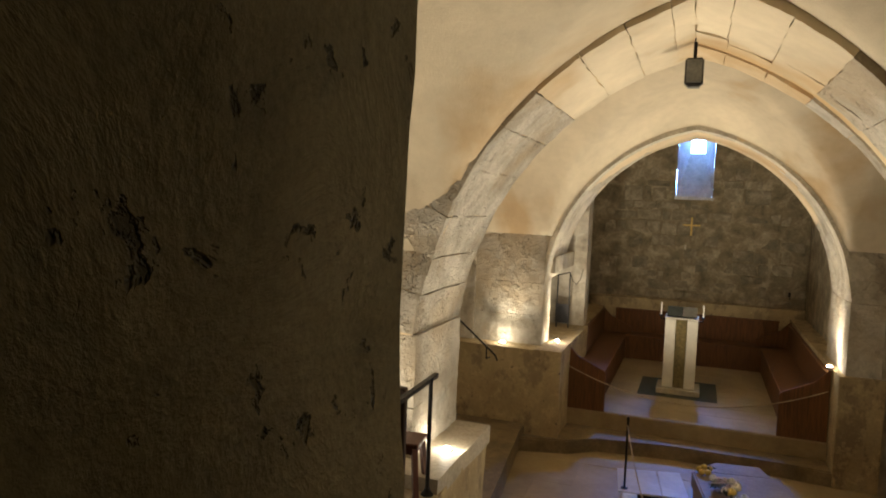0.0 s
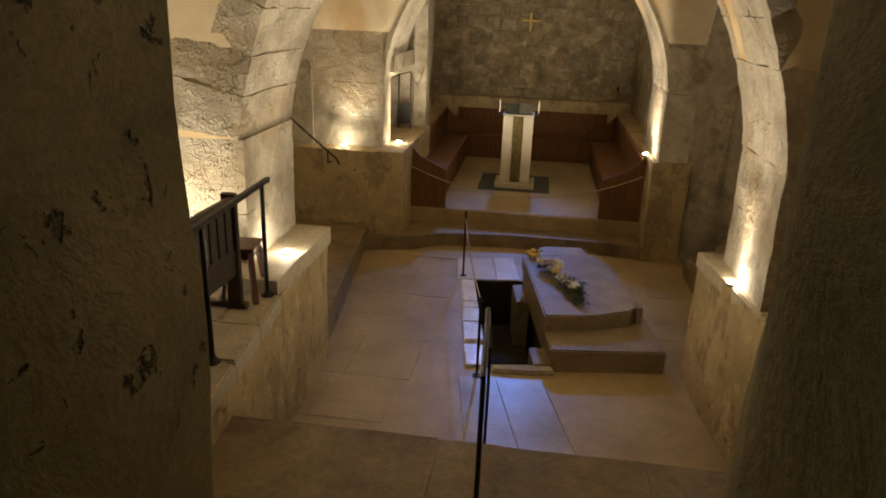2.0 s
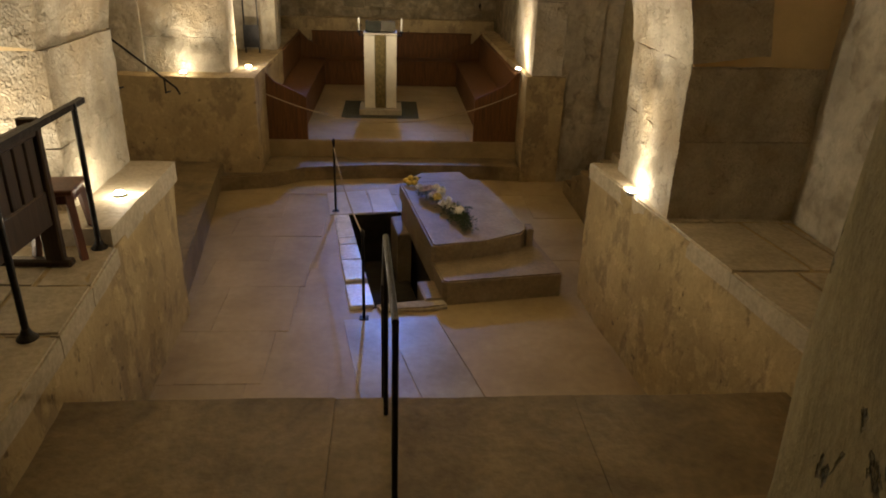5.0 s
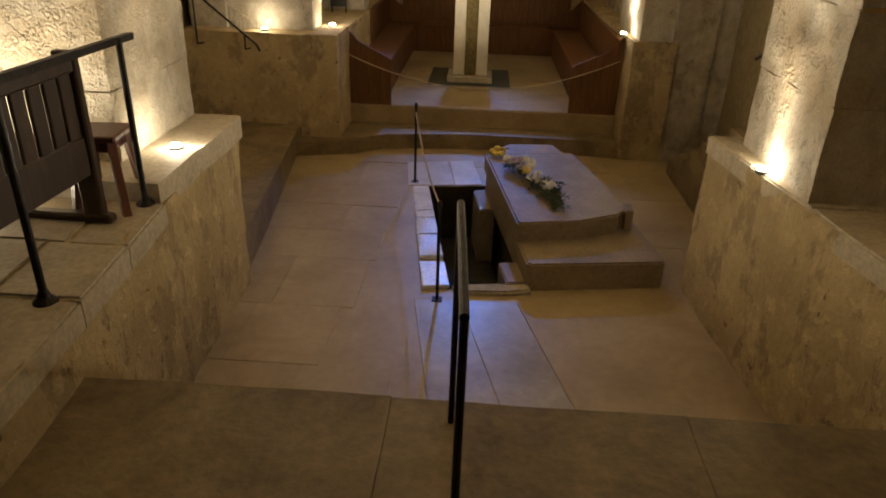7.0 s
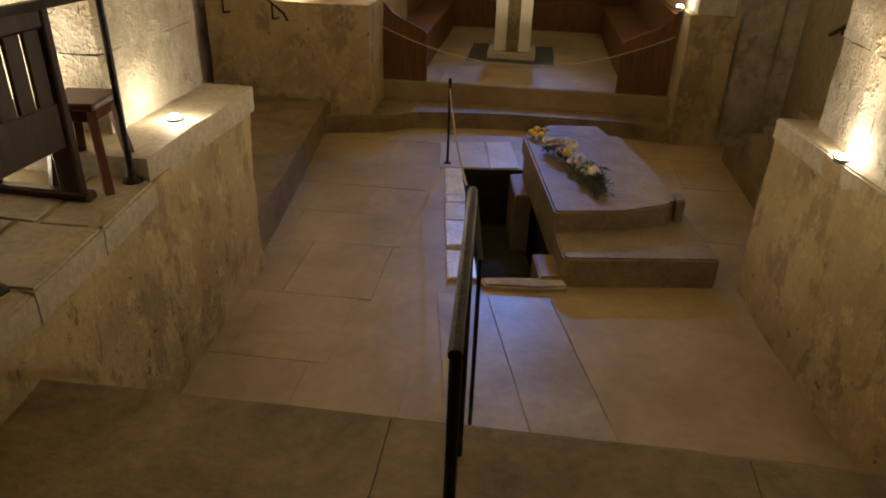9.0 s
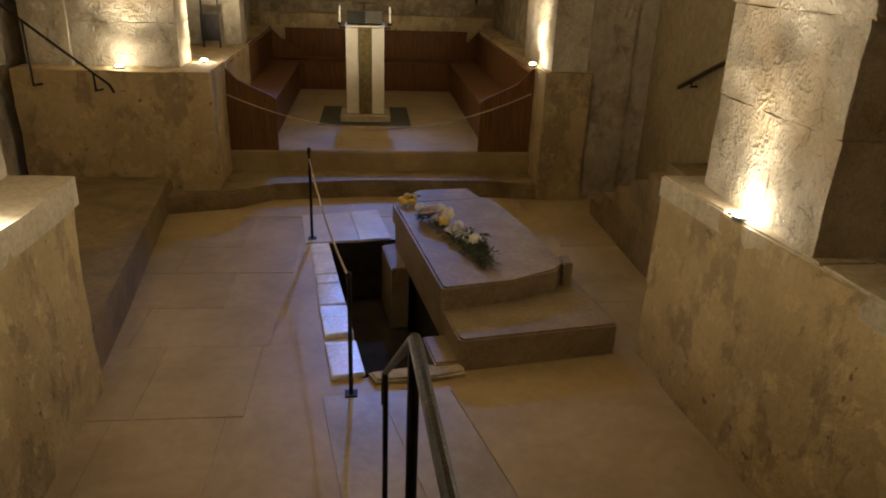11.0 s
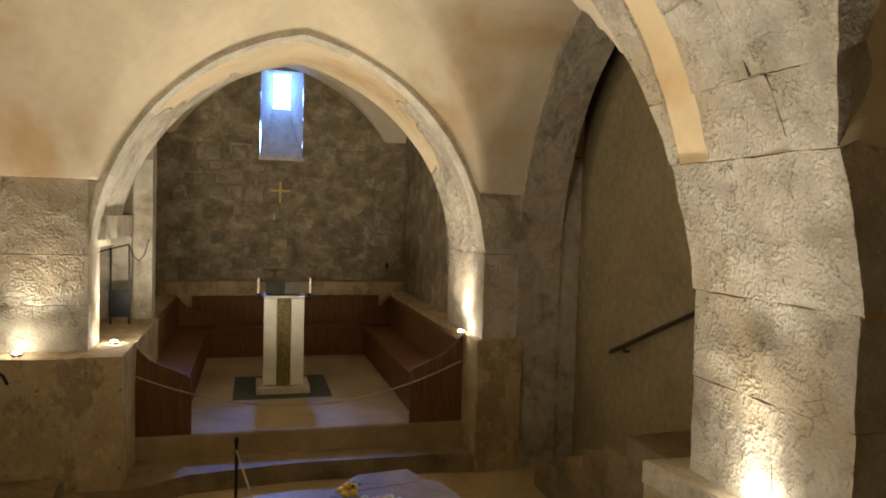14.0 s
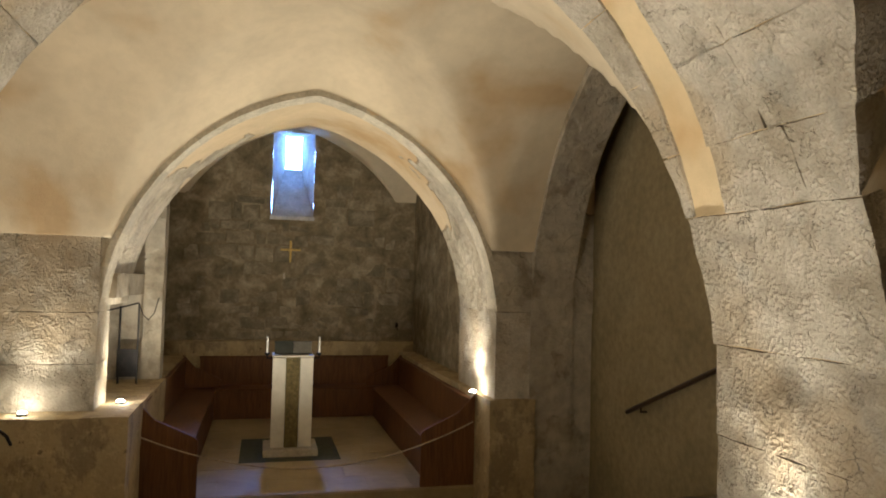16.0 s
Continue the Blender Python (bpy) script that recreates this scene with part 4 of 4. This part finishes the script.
for n in range(3):
    part("tassel", cyl((-0.05 + 0.05 * n, 0.0, 0.10), (-0.05 + 0.05 * n, 0.0, 0.16), 0.012, 0.006, 8), M_BAND, band)
t = thing("book_stand", (0.505, 3.30, 1.722), "tilted dark book stand on the altar top", "book stand")
for name, x0, x1, mat, lab in (("dark_cover", -0.235, 0.0, M_BLACK, "dark green cover"), ("grey_cover", 0.004, 0.235, M_GREY, "grey metal cover")):
    b2 = box(x0, x1, -0.01, 0.012, 0.0, 0.20, 0.003)
    bmesh.ops.rotate(b2, cent=(0, 0, 0), matrix=Matrix.Rotation(radians(-42), 3, "X"), verts=b2.verts)
    part(name, b2, mat, t, lab)
part("strut", tube([(0, 0.13, 0.14), (0, 0.22, 0.0)], 0.008), M_IRON, t)
part("foot", box(-0.2, 0.2, -0.02, 0.23, -0.002, 0.008, 0.002), M_IRON, t)
for x in (0.178, 0.832):
    t = thing("altar_candle", (x, 3.30, 1.64), "slim white candle in a dark bracket on the altar side", "candle", "altar candles")
    sgn = 1 if x < 0.5 else -1
    part("bracket", tube([(sgn * 0.09, 0, 0.03), (0, 0, 0.03), (0, 0, 0.075)], 0.009), M_IRON, t)
    part("cup", lathe([(0.012, 0.06), (0.03, 0.075), (0.03, 0.10), (0.016, 0.10)], 12), M_IRON, t)
    c = part("candle", cyl((0, 0, 0.09), (0, 0, 0.30), 0.013, 0.012), M_CANDLE, t, "white wax candle")
    part("wick", cyl((0, 0, 0.298), (0, 0, 0.315), 0.002, n=6), M_IRON, c, "blackened wick")

# cross on the east wall, with the small fitting below it
t = thing("wall_cross", (0.535, 6.36, 3.14), "plain gilt cross fixed to the apse wall", "cross")
part("upright", box(-0.018, 0.018, -0.012, 0.03, -0.18, 0.19, 0.004), M_GOLD, t)
part("crossbar", box(-0.17, 0.17, -0.016, 0.008, 0.015, 0.048, 0.004), M_GOLD, t)
t = thing("wall_hook", (0.44, 6.37, 2.72), "small pale fitting on the apse wall", "fitting")
part("plate", box(-0.02, 0.02, -0.01, 0.03, -0.05, 0.05, 0.004), M_LEDGETOP, t)

t = thing("iron_hook", (2.42, 6.36, 1.88), "small black iron hook on the apse wall", "hook")
part("plate", box(-0.02, 0.02, 0.0, 0.03, -0.03, 0.06, 0.004), M_IRON, t)
part("arm", tube([(0, 0.01, 0.04), (0, -0.08, 0.05), (0, -0.10, 0.02), (0, -0.10, -0.06)], 0.012, 8), M_IRON, t)

# choir benches round the apse


def bench(name, at, rz, length, label, back_h=0.92, ends=True):
    t = thing(name, at, label, "bench", "benches round the apse", rz)
    part("backrest", box(0, length, 0, 0.035, 0.02, back_h, 0.006), M_REDWOOD, t)
    part("top_rail", box(-0.01, length + 0.01, -0.02, 0.05, back_h, back_h + 0.03, 0.008), M_REDWOOD, t)
    part("seat", box(0, length, -0.48, 0.0, 0.44, 0.475, 0.008), M_REDWOOD, t)
    part("seat_front", box(0.0, length, -0.46, -0.44, 0.0, 0.438, 0.004), M_REDWOOD, t)
    for x in (-0.036, length + 0.004) if ends else ():
        b2 = bmesh.new()
        pts = [(-0.56, 0.0), (-0.56, 0.58), (-0.52, 0.62), (-0.14, 0.80), (0.03, back_h + 0.06), (0.05, back_h + 0.06), (0.05, 0.0)]
        lo = [b2.verts.new((x, y, z)) for y, z in pts]
        hi = [b2.verts.new((x + 0.034, y, z)) for y, z in pts]
        b2.faces.new(lo[::-1])
        b2.faces.new(hi)
        for i in range(len(pts)):
            b2.faces.new((lo[i], lo[(i + 1) % len(pts)], hi[(i + 1) % len(pts)], hi[i]))
        part("end_panel", b2, M_REDWOOD, t, "solid end panel with a sloping top")
    return t


bench("choir_bench", (-1.05, 1.72, 0.436), 90, 4.2, "red-brown wooden bench along the apse wall")
bench("choir_bench", (2.40, 5.92, 0.436), -90, 4.2, "red-brown wooden bench along the apse wall")
bench("choir_bench", (-0.85, 6.15, 0.436), 0, 3.1, "red-brown wooden bench below the apse window", ends=False)

# iron railing with a dark panel at the apse side opening
t = thing("short_railing", (-1.50, 2.95, 1.42), "short rusty iron railing with a dark panel", "railing")
for p in ((0, 0), (0.20, 0.0)):
    part("post", tube([(p[0], p[1], 0), (p[0], p[1], 0.93 if p[0] else 0.90)], 0.014, square=True), M_IRON, t)
part("top_rail", tube([(-0.16, 0, 0.84), (0.20, 0, 0.94)], 0.014, square=True), M_IRON, t)
part("panel", roughen(prism([(-0.02, -0.012), (0.21, -0.012), (0.21, 0.012), (-0.02, 0.012)], 0.08, 0.40), 0.002, 5), M_IRON, t, "dark sheet-metal panel")
part("cable", tube([(0.20, 0, 0.93), (0.24, 0.02, 0.80), (0.30, 0.03, 0.74), (0.36, 0.05, 0.82), (0.40, 0.08, 1.0)], 0.006, 6), M_IRON, t, "loose black cable")

# hanging loudspeaker under the crown of the arch
t = thing("loudspeaker", (0.57, -3.0, 4.53), "small dark loudspeaker under the crown of the arch", "loudspeaker")
part("cabinet", box(-0.068, 0.068, -0.06, 0.06, -0.10, 0.10, 0.012, seg=2), M_PLASTIC, t)
part("grille", box(-0.055, 0.055, -0.068, -0.062, -0.085, 0.085, 0.003), M_GREY, t, "dark front grille")
part("lower_fitting", box(-0.045, 0.045, -0.04, 0.04, -0.118, -0.102, 0.006), M_GREY, t)
part("bracket", tube([(0, 0, 0.10), (0, 0.0, 0.27)], 0.014), M_IRON, t)

# centre handrail on the landing
t = thing("handrail", (0, 0, 0), "black iron handrail sloping down the stair to the nave floor", "handrail")
part("rail", tube([(0.675, -5.92, 1.875), (0.637, -5.14, 1.86)], 0.0135), M_IRON, t)
part("sloping_bar", tube([(0.637, -5.14, 1.86), (0.612, -3.99, 1.045), (0.608, -3.935, 1.0), (0.606, -3.915, 0.94), (0.606, -3.915, 0.84)], 0.012), M_IRON, t)
part("post", tube([(0.637, -5.14, 1.85), (0.637, -5.14, 0.89)], 0.0125), M_IRON, t)
part("post", tube([(0.610, -3.98, 1.04), (0.610, -3.98, 0.0)], 0.0115), M_IRON, t)
part("post", tube([(0.675, -5.90, 1.875), (0.675, -5.90, 1.07)], 0.0125), M_IRON, t)
# rail on the right of the stair
t = thing("handrail", (0, 0, 0), "black iron handrail with a looped end by the stair wall", "handrail")
part("rail", tube([(1.10, -7.36, 1.62), (1.10, -7.36, 2.30), (1.11, -7.40, 2.34), (1.17, -8.6, 2.96)], 0.016), M_IRON, t)
part("post", tube([(1.13, -7.75, 2.51), (1.13, -7.75, 1.78)], 0.014), M_IRON, t)
# rails in the side spaces
t = thing("wall_handrail", (0, 0, 0), "dark handrail fixed along the aisle wall", "handrail")
part("rail", tube([(3.60, 0.36, 1.46), (3.60, -1.95, 2.44)], 0.022), M_DARKWOOD, t)
for y, z in ((0.1, 1.57), (-1.2, 2.12)):
    part("bracket", tube([(3.67, y, z - 0.06), (3.60, y, z - 0.06), (3.60, y, z)], 0.009), M_IRON, t)
t = thing("recess_handrail", (0, 0, 0), "black iron handrail sloping down in front of the side plinth", "handrail")
part("rail", tube([(-3.0, 0.72, 2.20), (-1.93, 0.72, 1.32), (-1.90, 0.74, 1.24)], 0.013), M_IRON, t)
part("post", tube([(-2.06, 0.72, 1.42), (-2.06, 0.72, 1.26), (-2.06, 0.92, 1.24)], 0.011), M_IRON, t)
part("post", tube([(-2.62, 0.72, 1.88), (-2.62, 0.72, 1.30), (-2.62, 0.92, 1.28)], 0.011), M_IRON, t)

# left ledge: railing, dark pew, stool
t = thing("ledge_railing", (0, 0, 0), "black iron railing with a flat top bar along the ledge", "railing")
part("top_rail", tube([(-0.95, -6.6, 2.20), (-1.07, -4.97, 2.17), (-1.165, -3.72, 2.13)], 0.024, square=True), M_IRON, t)
for x, y in ((-1.14, -3.90), (-1.08, -4.97), (-0.97, -6.3)):
    c = part("post", tube([(x, y, 1.24), (x, y, 2.15)], 0.017), M_IRON, t)
    part("foot", lathe([(0.05, 1.238), (0.05, 1.257), (0.028, 1.28), (0.02, 1.305)], 14, (x, y, 0)), M_IRON, c, "round cast foot")


def pew(at, rz):
    t = thing("wooden_pew", at, "dark wooden pew with a slatted back on the ledge", "pew", rz=rz)
    L = 1.9
    part("seat", box(0, L, -0.42, 0.0, 0.42, 0.455, 0.008), M_DARKWOOD, t)
    part("apron", box(0.04, L - 0.04, 0.03, 0.06, 0.27, 0.47, 0.006), M_DARKWOOD, t)
    part("top_rail", box(0, L, 0.02, 0.07, 0.78, 0.86, 0.012), M_DARKWOOD, t)
    for k in range(16):
        x = 0.10 + k * (L - 0.2) / 15
        part("slat", box(x - 0.046, x + 0.046, 0.032, 0.052, 0.46, 0.79, 0.004), M_DARKWOOD, t)
    for x in (0.0, L - 0.05):
        part("end_frame", box(x, x + 0.05, -0.03, 0.08, 0.0, 0.88, 0.008), M_DARKWOOD, t)
        part("front_leg", box(x, x + 0.05, -0.42, -0.35, 0.0, 0.44, 0.008), M_DARKWOOD, t)
        part("foot_rail", box(x - 0.01, x + 0.06, -0.46, 0.12, 0.002, 0.05, 0.012), M_DARKWOOD, t)
    return t


pew((-1.31, -4.12, 1.245), -92)


def stool(at, rz):
    t = thing("wooden_stool", at, "small red-brown wooden stool with splayed legs", "stool", rz=rz)
    part("seat", box(-0.13, 0.13, -0.14, 0.14, 0.40, 0.435, 0.008), M_STOOLWOOD, t)
    part("apron", box(-0.10, 0.10, -0.11, 0.11, 0.34, 0.40, 0.004), M_STOOLWOOD, t)
    for sx in (-1, 1):
        for sy in (-1, 1):
            part("leg", tube([(sx * 0.13, sy * 0.15, 0.0), (sx * 0.09, sy * 0.10, 0.40)], 0.028, square=True), M_STOOLWOOD, t)
    return t


stool((-1.31, -3.93, 1.245), 6)

# window: pane with leaded bars, and the bright sky behind it
t = tagged(new("window_1"), "small leaded window at the end of a deep splay", "window", kind="structure")
part("pane", box(0.41, 0.73, 7.285, 7.292, 4.69, 5.34), M_GLASS, t).visible_shadow = False
for x in (0.415, 0.52, 0.62, 0.725):
    part("lead_bar", box(x - 0.006, x + 0.006, 7.27, 7.284, 4.69, 5.34), M_IRON, t)
for z in (4.695, 4.85, 5.01, 5.17, 5.325):
    part("lead_bar", box(0.41, 0.73, 7.268, 7.283, z - 0.006, z + 0.006), M_IRON, t)
setting("window_sill", roughen(box(WX0 - 0.02, WX1 + 0.02, 6.36, 6.44, WZ0 - 0.07, WZ0, 0.008), 0.004, 6), M_REVEAL)
setting("backdrop_sky", box(-1.5, 2.6, 8.2, 8.25, 3.2, 7.5), M_DAY)

# ---------------------------------------------------------------- flags of the nave floor
FLAG = tagged(new("nave_paving"), "worn honey-coloured flagstones of the crypt floor", kind="structure")
HOLE_U, HOLE_V = (-0.84, 1.20), (-1.62, 2.36)


def in_grave(x0, x1, y0, y1):
    for x in (x0, (x0 + x1) / 2, x1):
        for y in (y0, (y0 + y1) / 2, y1):
            d = Vector((x, y)) - Vector((1.05, -1.94))
            if HOLE_U[0] < d.dot(FRAME_U) < HOLE_U[1] and HOLE_V[0] < d.dot(FRAME_V) < HOLE_V[1]:
                return True
    return False


def flag(x0, x1, y0, y1, z, rnd, mat=M_FLOOR):
    g = 0.0015
    b2 = bmesh.new()
    lift = z + rnd.uniform(0.001, 0.003)
    tilt = rnd.uniform(-0.0015, 0.0015)
    pts = [(x0 + g, y0 + g), (x1 - g, y0 + g), (x1 - g, y1 - g), (x0 + g, y1 - g)]
    top = [b2.verts.new((x + (0.002 if x < (x0 + x1) / 2 else -0.002), y + (0.002 if y < (y0 + y1) / 2 else -0.002), lift + tilt * (i % 2))) for i, (x, y) in enumerate(pts)]
    low = [b2.verts.new((x, y, lift - 0.006)) for x, y in pts]
    foot = [b2.verts.new((x, y, z - 0.05)) for x, y in pts]
    b2.faces.new(top)
    for i in range(4):
        j = (i + 1) % 4
        b2.faces.new((low[i], low[j], top[j], top[i]))
        b2.faces.new((foot[i], foot[j], low[j], low[i]))
    part("flagstone", b2, mat, FLAG)


rnd = random.Random(11)
y = -5.0
while y < 1.5:
    d = rnd.uniform(0.55, 0.85)
    x = -1.75
    while x < 3.6:
        w = rnd.uniform(0.6, 1.25)
        if not in_grave(x, x + w, y, y + d):
            flag(x, x + w, y, y + d, 0.0, rnd)
        x += w
    y += d

# larger slabs before the grave, the middle ones grey and polished by feet
for pts, mat in ((((0.25, -2.64), (0.51, -4.18), (0.972, -4.18), (0.606, -2.62)), M_GREYSLAB),
                 (((0.612, -2.62), (0.985, -4.18), (1.45, -4.18), (1.06, -2.60)), M_GREYSLAB),
                 (((1.064, -2.60), (1.455, -4.18), (2.62, -4.18), (2.34, -2.30)), M_FLOOR)):
    b2 = prism(pts, -0.05, 0.006, 0.003)
    bmesh.ops.subdivide_edges(b2, edges=b2.edges[:], cuts=6, use_grid_fill=True)
    part("flagstone", roughen(b2, 0.003, 4), mat, FLAG, smooth=True)
for u0, u1, v0, v1 in ((-0.82, -0.30, 1.965, 2.74), (-0.295, 0.015, 1.965, 2.78)):
    b2 = prism([tomb(u0, v0), tomb(u1 - 0.005, v0), tomb(u1 - 0.005, v1 + 0.03), tomb(u0 + 0.02, v1)], -0.05, 0.010, 0.004)
    part("flagstone", roughen(b2, 0.003, 5), M_PALESLAB, FLAG, "pale polished slab behind the grave")

# paving of the ledges
for name, outline_x, far, z, ys, label in (
        ("ledge_paving_left", lambda y: -0.86 - 0.07 * (y + 7.1) / 1.7 if y < -5.4 else -0.93 - 0.12 * (y + 5.4) / 1.3, -2.48, 1.252, (-7.0, -6.3, -5.72, -4.95, -4.42, -3.87), "pale worn paving along the ledge edge"),
        ("ledge_paving_right", lambda y: 2.92 - 0.10 * (y + 7.0) / 1.7 if y < -5.3 else 2.82 - 0.125 * (y + 5.3), 3.5, 1.322, (-6.7, -5.9, -5.2, -4.4, -3.62, -2.9, -2.22), "pale worn slabs along the ledge edge")):
    p = tagged(new(name), label, kind="structure")
    rnd = random.Random(len(label))
    for ya, yb in zip(ys, ys[1:]):
        sgn = 1 if far > 0 else -1
        ea, eb = outline_x(ya) - 0.035 * sgn, outline_x(yb) - 0.035 * sgn
        cuts = sorted((rnd.uniform(0.30, 0.52), rnd.uniform(0.7, 1.0)))
        xs = [0.0, *cuts, abs(far - (ea + eb) / 2)]
        for c0, c1 in zip(xs, xs[1:]):
            pts = [(ea + sgn * (c0 + 0.004), ya + 0.004), (ea + sgn * (c1 - 0.004), ya + 0.004), (eb + sgn * (c1 - 0.004), yb - 0.004), (eb + sgn * (c0 + 0.004), yb - 0.004)]
            b2 = prism(pts if sgn > 0 else pts[::-1], z - 0.13, z + rnd.uniform(-0.006, 0.006), 0.012)
            bmesh.ops.subdivide_edges(b2, edges=b2.edges[:], cuts=2, use_grid_fill=True)
            part("slab", roughen(b2, 0.006, 6), M_LEDGETOP, p)

# paving of the apse
rnd = random.Random(21)
y = 1.70
while y < 6.0:
    d = rnd.uniform(0.5, 0.66)
    x = -1.0
    while x < 2.35:
        w = rnd.uniform(0.45, 0.8)
        flag(x, min(x + w, 2.38), y, y + d, 0.438, rnd)
        x += w
    y += d
